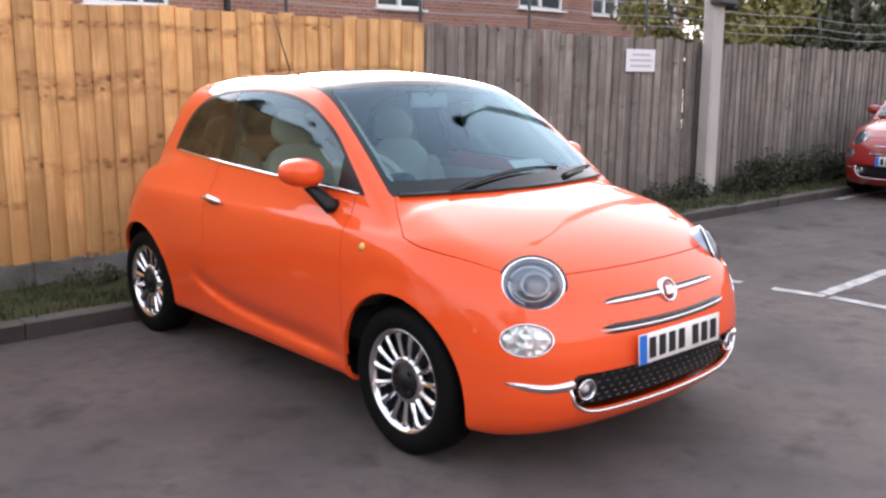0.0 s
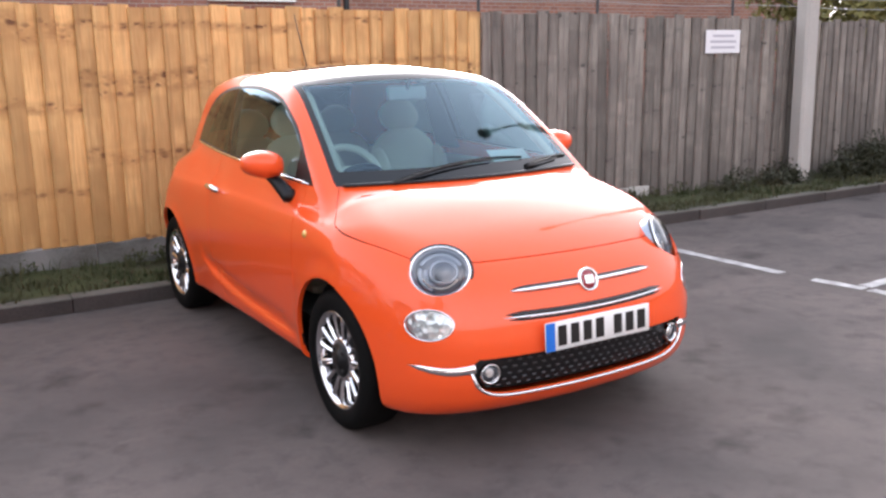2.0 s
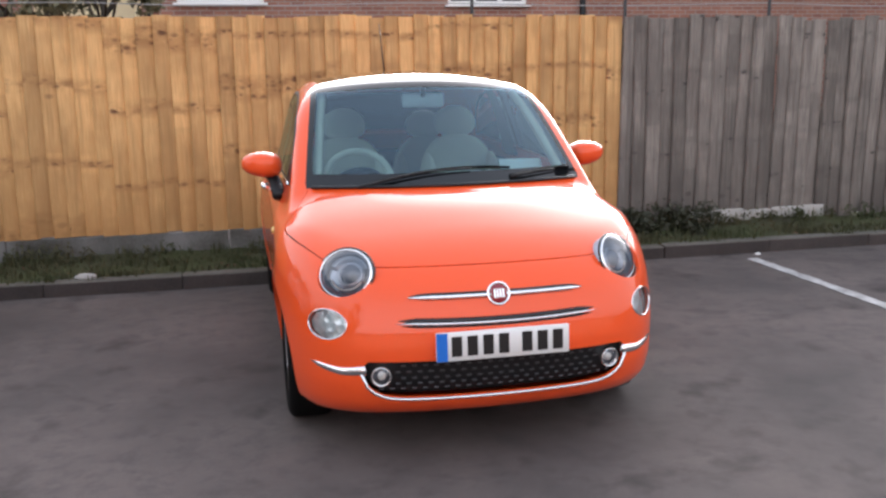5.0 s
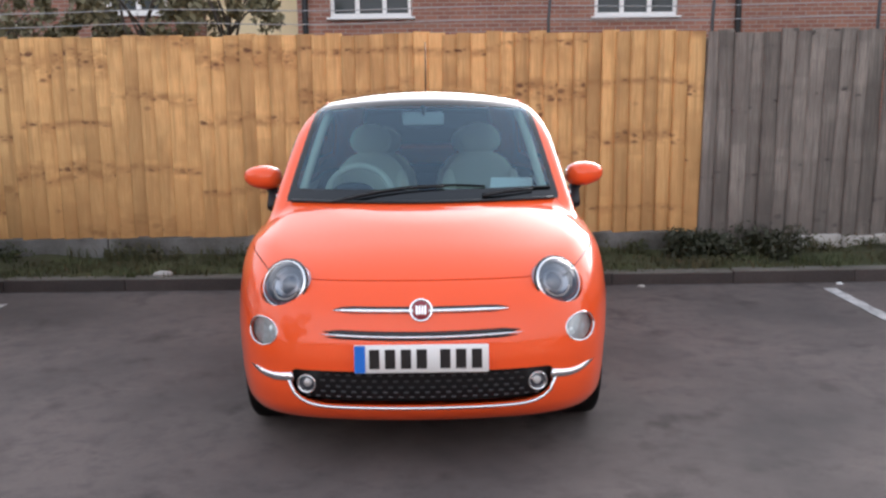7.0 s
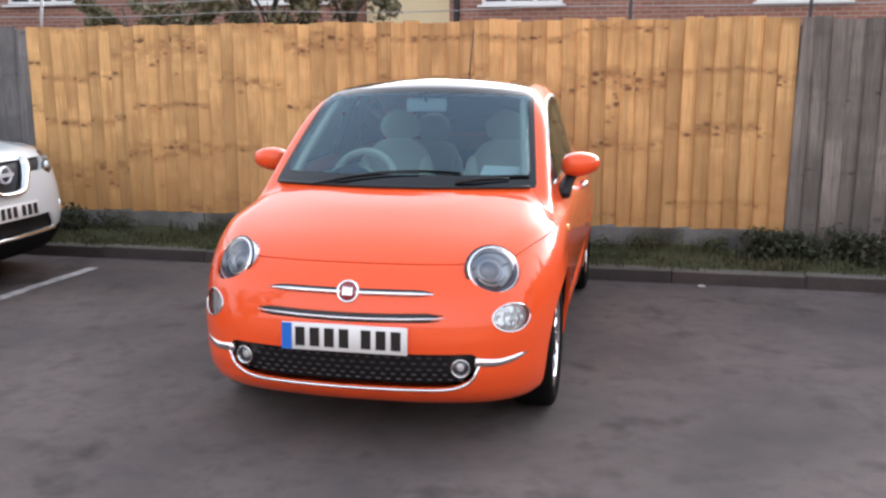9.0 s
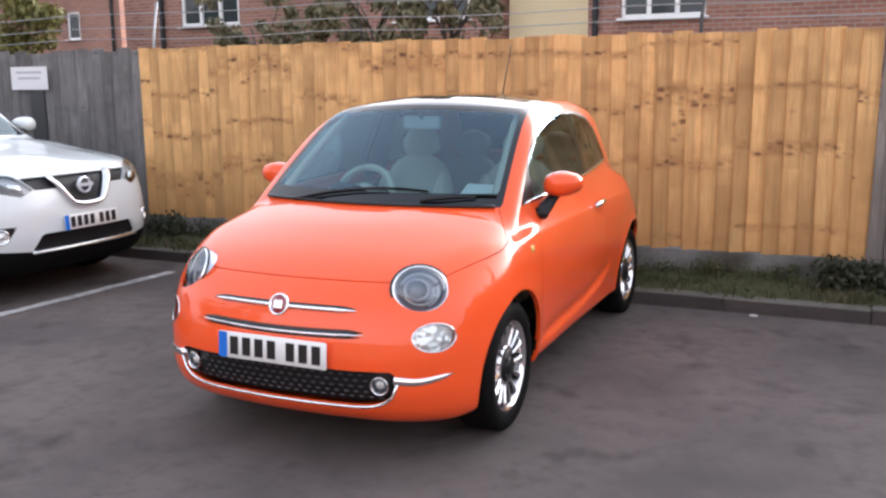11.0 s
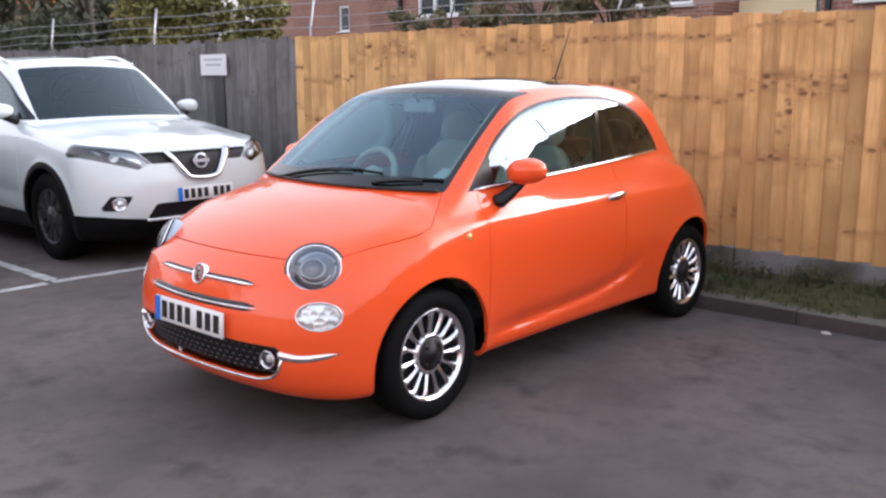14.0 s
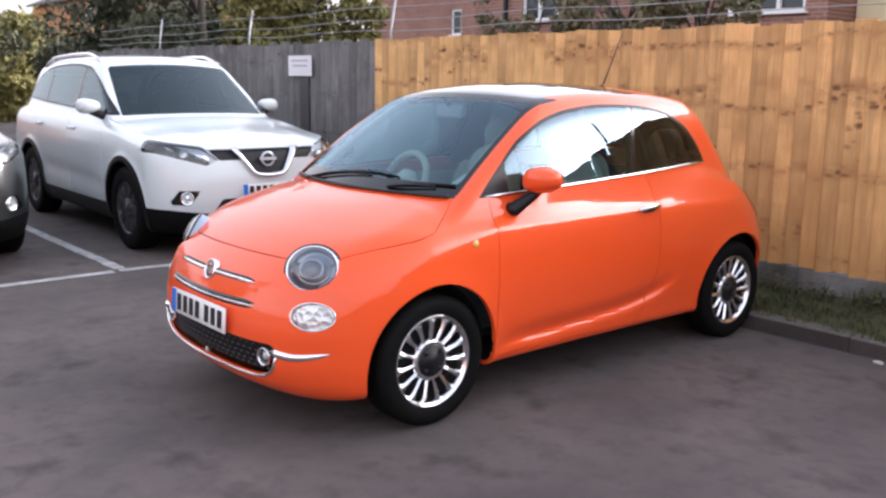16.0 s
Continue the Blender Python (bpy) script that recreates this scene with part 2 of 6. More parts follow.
class Skin:
    """Triangles with normals: a closed body where field(x, y, z) = 0, cut into panels by further fields."""

    def __init__(self, v, n, f):
        self.v, self.n, self.f = v, n, f

    @staticmethod
    def cast(field, y0, y1, zc, stations, around, front, rear, reach=1.8):
        """Rays from a spine along y, fanned out at both ends, to where the field turns positive; mirrored in x."""
        phi = np.radians(np.linspace(-90, 90, around))
        org, way = [], []
        rows = [(y0, a) for a in np.linspace(-90, 0, front)[:-1]] + [(y, 0.0) for y in np.linspace(y0, y1, stations)] + [(y1, a) for a in np.linspace(0, 90, rear)[1:]]
        for y, a in rows:
            c, s = math.cos(radians(a)), math.sin(radians(a))
            org.append(np.stack([0 * phi, 0 * phi + y, 0 * phi + zc], -1))
            way.append(np.stack([np.cos(phi) * c, 0 * phi + s, np.sin(phi) * c], -1))
        org, way = np.array(org), np.array(way)
        lo, hi = np.zeros(org.shape[:2]), np.full(org.shape[:2], reach)
        for _ in range(34):
            mid = (lo + hi) / 2
            p = org + way * mid[..., None]
            inside = field(p[..., 0], p[..., 1], p[..., 2]) < 0
            lo, hi = np.where(inside, mid, lo), np.where(inside, hi, mid)
        v = org + way * lo[..., None]
        v[:, [0, -1], 0] = 0
        g = []
        e = 0.004
        for k in range(3):
            d = np.zeros(3)
            d[k] = e
            g.append(field(*np.moveaxis(v + d, -1, 0)) - field(*np.moveaxis(v - d, -1, 0)))
        n = np.stack(g, -1)
        n[:, [0, -1], 0] = 0
        n /= np.linalg.norm(n, axis=-1, keepdims=True) + 1e-12
        r, c = v.shape[:2]
        idx = np.arange(r * c).reshape(r, c)
        a, b, cc, d = idx[:-1, :-1].ravel(), idx[:-1, 1:].ravel(), idx[1:, 1:].ravel(), idx[1:, :-1].ravel()
        f = np.concatenate([np.stack([a, b, cc], -1), np.stack([a, cc, d], -1)])
        v, n = v.reshape(-1, 3), n.reshape(-1, 3)
        m = len(v)
        f = np.concatenate([f, f[:, ::-1] + m])
        v = np.concatenate([v, v * (-1, 1, 1)])
        n = np.concatenate([n, n * (-1, 1, 1)])
        _, first, back = np.unique(np.round(v, 5), axis=0, return_index=True, return_inverse=True)
        v, n, f = v[first], n[first], back.ravel()[f]
        f = f[(f[:, 0] != f[:, 1]) & (f[:, 1] != f[:, 2]) & (f[:, 0] != f[:, 2])]
        q = np.cross(v[f[:, 1]] - v[f[:, 0]], v[f[:, 2]] - v[f[:, 0]])
        if (q * n[f[:, 0]]).sum() < 0:
            f = f[:, ::-1].copy()
        return Skin(v, n, f)

    def xyz(self):
        return np.abs(self.v[:, 0]), self.v[:, 1], self.v[:, 2]

    def split(self, d):
        """The parts where the values d, one for each point, are below and above zero, cut along the zero line."""
        d = np.where(np.abs(d) < 1e-7, 1e-7, d)
        s = d[self.f] < 0
        k = s.sum(1)
        inn, out = [self.f[k == 3]], [self.f[k == 0]]
        v, n, made, ti, to = [], [], {}, [], []
        base = len(self.v)

        def cut(a, b):
            key = (min(a, b), max(a, b))
            if key not in made:
                t = d[a] / (d[a] - d[b])
                v.append(self.v[a] + (self.v[b] - self.v[a]) * t)
                q = self.n[a] + (self.n[b] - self.n[a]) * t
                n.append(q / np.linalg.norm(q))
                made[key] = base + len(v) - 1
            return made[key]

        for f in self.f[(k > 0) & (k < 3)].tolist():
            lo, hi = [], []
            for i in range(3):
                a, b = f[i], f[(i + 1) % 3]
                (lo if d[a] < 0 else hi).append(a)
                if (d[a] < 0) != (d[b] < 0):
                    c = cut(a, b)
                    lo.append(c)
                    hi.append(c)
            for poly, store in ((lo, ti), (hi, to)):
                for i in range(1, len(poly) - 1):
                    store.append((poly[0], poly[i], poly[i + 1]))
        vv = np.concatenate([self.v, np.array(v).reshape(-1, 3)])
        nn = np.concatenate([self.n, np.array(n).reshape(-1, 3)])
        res = []
        for part_faces, extra in ((inn[0], ti), (out[0], to)):
            f = np.concatenate([part_faces, np.array(extra, int).reshape(-1, 3)])
            used, back = np.unique(f, return_inverse=True)
            res.append(Skin(vv[used], nn[used], back.reshape(f.shape)))
        return res

    def moved(self, depth):
        return Skin(self.v - self.n * depth, self.n, self.f)

    def ob(self, name, mat, parent, label="", rim=0.0):
        """The panel as an object; rim folds its free edges inwards."""
        v, n, f = self.v, self.n, [tuple(t) for t in self.f.tolist()]
        if rim:
            e = np.concatenate([self.f[:, [0, 1]], self.f[:, [1, 2]], self.f[:, [2, 0]]])
            key = np.sort(e, 1)
            _, first, count = np.unique(key, axis=0, return_index=True, return_counts=True)
            e = e[first[count == 1]]
            a, b = v[e[:, 0]], v[e[:, 1]]
            a2, b2 = a - n[e[:, 0]] * rim, b - n[e[:, 1]] * rim
            q = np.cross(b - a, n[e[:, 0]])
            q /= np.linalg.norm(q, axis=1, keepdims=True) + 1e-12
            base, m = len(v), len(e)
            v = np.concatenate([v, a, b, b2, a2])
            n = np.concatenate([n, q, q, q, q])
            f += [(base + m + i, base + i, base + 3 * m + i, base + 2 * m + i) for i in range(m)]
        me = bpy.data.meshes.new(name)
        me.from_pydata(v.tolist(), [], f)
        me.polygons.foreach_set("use_smooth", [True] * len(me.polygons))
        me.normals_split_custom_set_from_vertices(n.tolist())
        return link(name, me, mat, parent, label)

    def near(self, p):
        """The nearest point of the skin and its normal."""
        i = int(np.argmin(((self.v - np.array(p)) ** 2).sum(1)))
        return Vector(self.v[i]), Vector(self.n[i])


# ---- the small orange car: nose towards -y, front axle at y = 0 ----
def small_car_field():
    sect = curve((0.10, 0.70), (0.17, 0.752), (0.235, 0.775), (0.30, 0.783), (0.45, 0.801), (0.60, 0.810), (0.72, 0.808), (0.80, 0.801), (0.84, 0.792), (0.87, 0.772), (0.93, 0.735), (1.0, 0.70), (1.2, 0.66))
    plan = curve((-0.75, 0.95), (-0.4, 0.98), (0, 1.0), (1.0, 0.992), (2.0, 1.0), (2.4, 0.98), (2.6, 0.945), (2.75, 0.90), (2.9, 0.82))
    nose = curve((0.10, -0.50), (0.18, -0.615), (0.26, -0.685), (0.34, -0.708), (0.44, -0.710), (0.52, -0.698), (0.60, -0.672), (0.65, -0.648), (0.72, -0.597), (0.80, -0.50), (0.90, -0.30), (1.0, 0.2))
    bonnet = curve((-0.9, 0.60), (-0.66, 0.70), (-0.56, 0.757), (-0.45, 0.812), (-0.3, 0.872), (-0.15, 0.922), (0.0, 0.962), (0.08, 0.98), (0.3, 1.0), (1.0, 1.02), (2.0, 1.035), (2.3, 0.97), (2.5, 0.90), (2.7, 0.80), (2.9, 0.66))
    tail = curve((0.1, 2.62), (0.2, 2.74), (0.35, 2.83), (0.5, 2.855), (0.7, 2.815), (0.85, 2.715), (0.95, 2.63), (1.1, 2.49))
    cabin = curve((0.1, 0.695), (0.28, 0.708), (0.8, 0.728), (1.36, 0.722), (2.12, 0.658), (2.45, 0.612), (2.8, 0.53))
    roof = curve((0.4, 1.30), (0.62, 1.405), (0.75, 1.437), (1.0, 1.474), (1.3, 1.487), (1.7, 1.476), (1.95, 1.456), (2.2, 1.42), (2.4, 1.375), (2.7, 1.28))
    hatch = curve((0.85, 2.73), (1.0, 2.625), (1.2, 2.45), (1.38, 2.285), (1.6, 2.09))
    scoop = curve((0.2, 0.30), (0.5, 0.305), (1.2, 0.335), (1.5, 0.38), (1.75, 0.47))

    def field(x, y, z):
        r1, r2 = np.hypot(y, z - 0.30), np.hypot(y - 2.3, z - 0.30)
        w = sect(z) * plan(y)
        w = w + 0.010 * np.exp(-(((np.minimum(r1, r2) - 0.33) / 0.06) ** 2)) * (z > 0.2)
        w = w - 0.024 * np.exp(-(((z - scoop(y)) / np.where(z > scoop(y), 0.055, 0.021)) ** 2)) * np.clip((y - 0.35) / 0.25, 0, 1) * np.clip((1.72 - y) / 0.2, 0, 1)
        crease = 0.845 + 0.085 * (y - 0.02)
        w = w - 0.007 * np.exp(-(((z - crease - 0.018) / 0.020) ** 2)) * np.clip((y + 0.02) / 0.15, 0, 1) * np.clip((1.1 - y) / 0.5, 0, 1)
        q = np.abs(x) / 0.8
        front = nose(z) + 0.13 * q**2 + 0.30 * q**7 - y
        back = y - tail(z) + 0.11 * q**2 + (0.17 + 0.24 * np.clip((z - 0.55) / 0.35, 0, 1)) * q**8
        kt = 0.15 - 0.09 * np.clip((y - 0.1) / 0.4, 0, 1)
        top = z - bonnet(y) + 0.05 * (x / 0.65) ** 2 * np.clip(1.3 - y, 0.3, 1)
        low = smax(smax(smax(smax(x - w, top, kt), front, 0.07), back, 0.08), 0.17 + 0.045 * np.clip(y + 0.4, 0, 0.8) - z, 0.05)
        ws = 0.08 + 1.464 * (z - 0.98) - 0.02 * np.sin(np.clip((z - 0.95) / 0.45, 0, 1) * np.pi) + 0.14 * (x / 0.65) ** 2 - y
        side = x - (cabin(y) - 0.27 * (z - 1.0) - 0.25 * np.clip(z - 1.2, 0, 1) ** 2)
        rf = z - roof(y) + 0.055 * (x / 0.55) ** 2
        rear = y - hatch(z) + 0.14 * (x / 0.6) ** 2 + 0.05 * (x / 0.6) ** 6
        up = smax(smax(smax(rf, side, 0.11), ws * 0.57, 0.035), rear, 0.10)
        up = np.maximum(up, 0.80 - z)
        return smin(low, up, 0.025 + 0.05 * np.clip((y - 2.0) / 0.4, 0, 1))

    return field


small_field = small_car_field()


def small_car():
    car = tagged(new("small_hatchback_car"), "glossy orange small hatchback car with chrome trim, parked on asphalt", "car")
    full = Skin.cast(small_field, 0.0, 2.25, 0.60, 120, 210, 76, 40)
    x, y, z = full.xyz()
    # wheel arches
    arch = arch_at(full)
    rest = full.split(np.where(x > 0.45, arch, 1.0))[1]
    # windscreen
    x, y, z = rest.xyz()
    edge = curve((0.9, 0.665), (0.972, 0.652), (1.385, 0.565), (1.5, 0.535))
    wsf = np.maximum.reduce([x - edge(z), 0.984 - 0.010 * (x / 0.65) ** 2 - z, z - 1.430 + 0.022 * (x / 0.56) ** 2, y - 0.95])
    screen, rest = rest.split(wsf)
    x, y, z = screen.xyz()
    inner, border = screen.split(np.maximum.reduce([x - edge(z) + 0.028, 1.030 - z, z - 1.402 + 0.022 * (x / 0.56) ** 2]))
    pane = inner.ob("windscreen", CAR_GLASS, car, "clear windscreen")
    pane.visible_shadow = False
    border.ob("border", BLACK_GLASS, pane, "black printed glass border")
    # side windows
    x, y, z = rest.xyz()
    belt = lambda q: 0.974 + 0.041 * (q - 0.28)
    arc = curve((0.28, 0.965), (0.40, 1.075), (0.60, 1.235), (0.80, 1.325), (1.0, 1.365), (1.25, 1.383), (1.5, 1.378), (1.75, 1.345), (1.95, 1.265), (2.06, 1.16), (2.14, 1.02))
    win = np.where((x > 0.45) & (y > 0.25) & (y < 2.16), np.maximum(belt(y) - z, z - arc(y)), 1.0)
    sides, rest = rest.split(win)
    x, y, z = sides.xyz()
    panes, frame_ring = sides.split(np.maximum(belt(y) + 0.016 - z, z - arc(y) + 0.017))
    chrome_low, seal = frame_ring.split(frame_ring.xyz()[2] - belt(frame_ring.xyz()[1]) - 0.016)
    x, y, z = panes.xyz()
    bline = y - 1.455 + 0.25 * (1.37 - z)
    frontp, rearp = panes.split(bline)
    post, rearp = rearp.split(rearp.xyz()[1] - 1.485 + 0.25 * (1.37 - rearp.xyz()[2]))
    corner, frontp = frontp.split(frontp.xyz()[1] - 0.475)
    for s, word in ((1, "left"), (-1, "right")):
        for skin, name, mat, lab in ((frontp, "door_window", CAR_GLASS, "clear side window glass"), (rearp, "quarter_window", TINT_GLASS, "dark quarter window glass"), (post, "window_post", BLACK_GLOSS, "black window post"), (corner, "window_corner", BLACK_PLASTIC, "black corner trim"), (seal, "window_seal", BLACK_PLASTIC, "black rubber seal"), (chrome_low, "belt_seal", BLACK_PLASTIC, "black belt seal")):
            half = skin.split(-skin.v[:, 0] * s)[0]
            half.ob(name, mat, car, lab).visible_shadow = mat != CAR_GLASS
    # rear window
    x, y, z = rest.xyz()
    rw = np.where(y > 2.2, np.maximum.reduce([x - 0.50 + 0.25 * (z - 1.05), 1.06 - z, z - 1.36]), 1.0)
    rwin, rest = rest.split(rw)
    rwin.ob("rear_window", TINT_GLASS, car, "dark rear window")
    # glass roof
    x, y, z = rest.xyz()
    pan = np.where(z > 1.2, np.maximum.reduce([x - 0.515, 0.5 - y, y - 1.62]), 1.0)
    panel, rest = rest.split(pan)
    panel.ob("glass_roof", ROOF_GLASS, car, "black glass roof panel", 0.006)
    inside = [rest]
    # head lamp holes
    x, y, z = rest.xyz()
    c, a = np.array(HEAD), np.array(HEAD_AXIS)
    p = np.stack([x, y, z], -1) - c
    u = np.cross((0, 0, 1), a)
    u /= np.linalg.norm(u)
    w = np.cross(a, u) / np.linalg.norm(a)
    hole = np.where(y < -0.15, np.sqrt((p @ u / HEAD_SIZE[0]) ** 2 + (p @ w / HEAD_SIZE[1]) ** 2) - 0.98, 1.0)
    rest = rest.split(hole)[1]
    # bonnet
    x, y, z = rest.xyz()
    sideline = curve((-0.7, 0.46), (-0.5, 0.555), (-0.38, 0.642), (-0.26, 0.702), (-0.17, 0.737), (-0.06, 0.761), (0.0, 0.757), (0.05, 0.730), (0.14, 0.678), (0.20, 0.640), (0.26, 0.60))
    lip = lambda q: 0.746 + 0.02 * np.clip((q - 0.42) / 0.22, 0, 1)
    bon = np.where((y < 0.4) & (z > 0.5), np.maximum.reduce([x - sideline(y), lip(x) - z, z - 0.995 - 0.3 * np.clip(y - 0.1, 0, 1)]), 1.0)
    hood, rest = rest.split(bon)
    x, y, z = hood.xyz()
    hood = hood.split(np.maximum(x - sideline(y), lip(x) - z) + 0.0035)[0]
    hood.ob("bonnet", ORANGE, car, "", 0.012)
    # doors
    x, y, z = rest.xyz()
    back = curve((0.2, 1.33), (0.35, 1.46), (0.6, 1.53), (0.9, 1.52), (1.1, 1.47))
    dr = np.where(x > 0.5, np.maximum.reduce([0.345 + 0.03 * np.clip(z - 0.8, 0, 1) - y, y - back(z), 0.245 - z, z - belt(y) + 0.001]), 1.0)
    doors, rest = rest.split(dr)
    doors = doors.split(doors_gap(doors, belt, back))[0]
    for s in (1, -1):
        doors.split(-doors.v[:, 0] * s)[0].ob("door", ORANGE, car, "", 0.012)
    # indicators and grille mouth
    x, y, z = rest.xyz()
    p = np.stack([x, y, z], -1) - np.array(IND)
    a = np.array(IND_AXIS)
    u = np.cross((0, 0, 1), a)
    u /= np.linalg.norm(u)
    w = np.cross(a, u)
    ind = np.where(y < -0.2, np.sqrt((p @ u / 0.092) ** 2 + (p @ w / 0.055) ** 2) - 1, 1.0)
    lamps, rest = rest.split(ind)
    for s in (1, -1):
        lamps.split(-lamps.v[:, 0] * s)[0].ob("indicator_lens", LENS, car, "clear oval indicator lens").visible_shadow = False
        lamps.split(-lamps.v[:, 0] * s)[0].moved(0.016).ob("indicator_reflector", FACET, car, "silver lamp reflector")
    x, y, z = rest.xyz()
    mouth = np.where(y < -0.3, mouth_value(x, z), 1.0)
    hole, rest = rest.split(mouth)
    hole.moved(0.035).ob("grille_back", BLACK_PLASTIC, car, "black lower grille")
    # front bumper, tail bumper
    x, y, z = rest.xyz()
    line = 0.603 + 0.32 * np.clip((0.70 - x) / 0.12, 0, 1)
    bum = np.where(y < -0.15, np.maximum(y + 0.2, z - line), 1.0)
    bumper, rest = rest.split(bum)
    bumper.ob("front_bumper", ORANGE, car, "", 0.012)
    rest.ob("body", ORANGE, car, "", 0.02)
    # black shell added behind the panels, its colour giving their gaps dark shade
    shell = full.moved(0.022)
    x, y, z = full.xyz()
    shell = shell.split(np.where(x > 0.45, arch_at(full), 1.0))[1]
    xs, ys, zs = shell.xyz()
    shell.split(np.maximum(zs - 0.93, -0.36 - ys))[0].ob("inner_shell", INNER_BLACK, car, "black backing shell that darkens the panel gaps")
    return car, full


HEAD = (0.553, -0.467, 0.720)
HEAD_AXIS = (0.534, -0.726, 0.433)
HEAD_SIZE = (0.117, 0.100)
IND = (0.628, -0.515, 0.546)
IND_AXIS = (0.72, -0.69, 0.08)


def arch_at(s):
    x, y, z = s.xyz()
    return np.minimum(np.hypot(y, z - 0.295), np.hypot((y - 2.295) / 1.06, z - 0.295)) - 0.346


def mouth_value(x, z):
    return np.maximum(z - 0.420, (0.268 + 0.085 * (x / 0.53) ** 11) - z) * 6 + np.maximum(x - 0.51, 0) * 8


def doors_gap(s, belt, back):
    x, y, z = s.xyz()
    return np.maximum.reduce([0.345 + 0.03 * np.clip(z - 0.8, 0, 1) - y, y - back(z), 0.245 - z]) + 0.004


car, car_skin = small_car()


def zero(f, lo, hi):
    for _ in range(22):
        mid = (lo + hi) / 2
        lo, hi = (mid, hi) if f(mid) < 0 else (lo, mid)
    return lo


def front_at(field, x, z, out=0.0, y0=0.0):
    """A point of the nose at that breadth and height, set out along the normal, and the normal."""
    y = zero(lambda d: float(field(abs(x), y0 - d, z)), 0.0, 1.5)
    p = np.array([x, y0 - y, z])
    return lift(field, p, out)


def side_at(field, y, z, s=1, out=0.0):
    x = zero(lambda d: float(field(d, y, z)), 0.0, 1.2)
    return lift(field, np.array([s * x, y, z]), out)


def top_at(field, x, y, out=0.0, z0=0.7):
    z = z0 + zero(lambda d: float(field(abs(x), y, z0 + d)), 0.0, 1.2)
    return lift(field, np.array([x, y, z]), out)


def lift(field, p, out):
    e, n = 0.003, []
    for k in range(3):
        d = np.zeros(3)
        d[k] = e
        a, b = p + d, p - d
        n.append(float(field(abs(a[0]), a[1], a[2]) - field(abs(b[0]), b[1], b[2])))
    n = Vector(n).normalized()
    return Vector(p) + n * out, n


def facing(p, n):
    """A pose at p whose z looks along n and whose x stays level."""
    n = Vector(n).normalized()
    u = Vector((0, 0, 1)).cross(n).normalized()
    return Matrix.Translation(p) @ Matrix((u, n.cross(u), n)).transposed().to_4x4()


def wheel(parent, at, s, radius, rimr, width, spokes, rim_mat, gap_mat, cap_mat):
    """A tyre on a many-spoked alloy rim, its face towards s along x; at: the hub's centre in the tyre's mid-plane."""
    m = Matrix.Translation(at) @ Matrix.Rotation(radians(90 * s), 4, "Y")
    h = width / 2
    bm = bmesh.new()
    many = spokes > 12
    if many:
        lathe(bm, [(rimr * 0.985, h - 0.022), (rimr, h - 0.010), (rimr * 0.975, h - 0.007), (rimr * 0.955, h - 0.013), (rimr * 0.915, h - 0.018), (rimr * 0.895, h - 0.028), (rimr * 0.89, h - 0.07)], m, 56)
    else:
        lathe(bm, [(rimr * 0.98, h - 0.022), (rimr, h - 0.012), (rimr * 0.955, h - 0.010), (rimr * 0.915, h - 0.020), (rimr * 0.90, h - 0.045)], m, 56)
    lathe(bm, [(rimr * 0.30, h - 0.028), (rimr * 0.40, h - 0.026), (rimr * 0.455, h - 0.032), (rimr * 0.45, h - 0.06)], m, 48)
    face = h - 0.030
    rim = part("wheel", bm, rim_mat, parent, "polished many-spoked alloy wheel")
    r0, r1, w0, w1, z0, z1 = rimr * 0.40, rimr * 0.945, rimr * 0.062, rimr * 0.094, face + 0.004, face + 0.012
    bm = bmesh.new()
    if many:
        rows = []
        for r, w, z in ((0.40, 0.046, -0.002), (0.52, 0.044, 0.003), (0.68, 0.052, 0.007), (0.80, 0.064, 0.010), (0.865, 0.088, 0.010), (0.905, 0.140, 0.008)):
            r, w, z = r * rimr, w * rimr, face + z
            rows.append([bm.verts.new(p) for p in ((r, -w * 0.9, z - 0.045), (r, -w, z - 0.004), (r, -w * 0.25, z + 0.004), (r, w * 0.45, z + 0.001), (r, w, z - 0.007), (r, w * 0.9, z - 0.045))])
        for a, b in zip(rows, rows[1:]):
            for q in range(5):
                bm.faces.new((a[q], b[q], b[q + 1], a[q + 1]))
    for d in () if many else (-1, 1):
        off = d * w1 * 0.9
        tv, lv = [], []
        for grow, drop, out in ((1.0, 0.0, tv), (0.92, 0.034, lv)):
            for r, w, z, o in ((r0, -w0 * grow, z0, 0.4), (r0, w0 * grow, z0, 0.4), (r1 * 0.86, w1 * grow, z1, 1), (r1, w1 * 1.05 * grow, z1 - 0.004, 1), (r1, -w1 * 1.05 * grow, z1 - 0.004, 1), (r1 * 0.86, -w1 * grow, z1, 1)):
                out.append(bm.verts.new((r, off * o + w, z - drop)))
        bm.faces.new(tv)
        for i in range(6):
            bm.faces.new((tv[i], tv[(i + 1) % 6], lv[(i + 1) % 6], lv[i]))
    bmesh.ops.recalc_face_normals(bm, faces=bm.faces)
    spoke = bpy.data.meshes.new("spoke")
    bm.to_mesh(spoke)
    bm.free()
    spoke.materials.append(rim_mat)
    for k in range(spokes):
        o = new("spoke", spoke)
        o.parent = rim
        o.matrix_local = m @ Matrix.Rotation(2 * math.pi * (k + 0.5) / spokes, 4, "Z")
    bm = bmesh.new()
    lathe(bm, [(rimr * 0.985, -h + 0.01), (rimr * 1.05, -h), (radius * 0.93, -h), (radius * 0.985, -h + 0.018), (radius, -h + 0.04), (radius, h - 0.04), (radius * 0.985, h - 0.018), (radius * 0.93, h - 0.003), (radius * 0.86, h + 0.003), (rimr * 1.12, h), (rimr * 1.02, h - 0.004), (rimr * 0.985, h - 0.014)], m, 56)
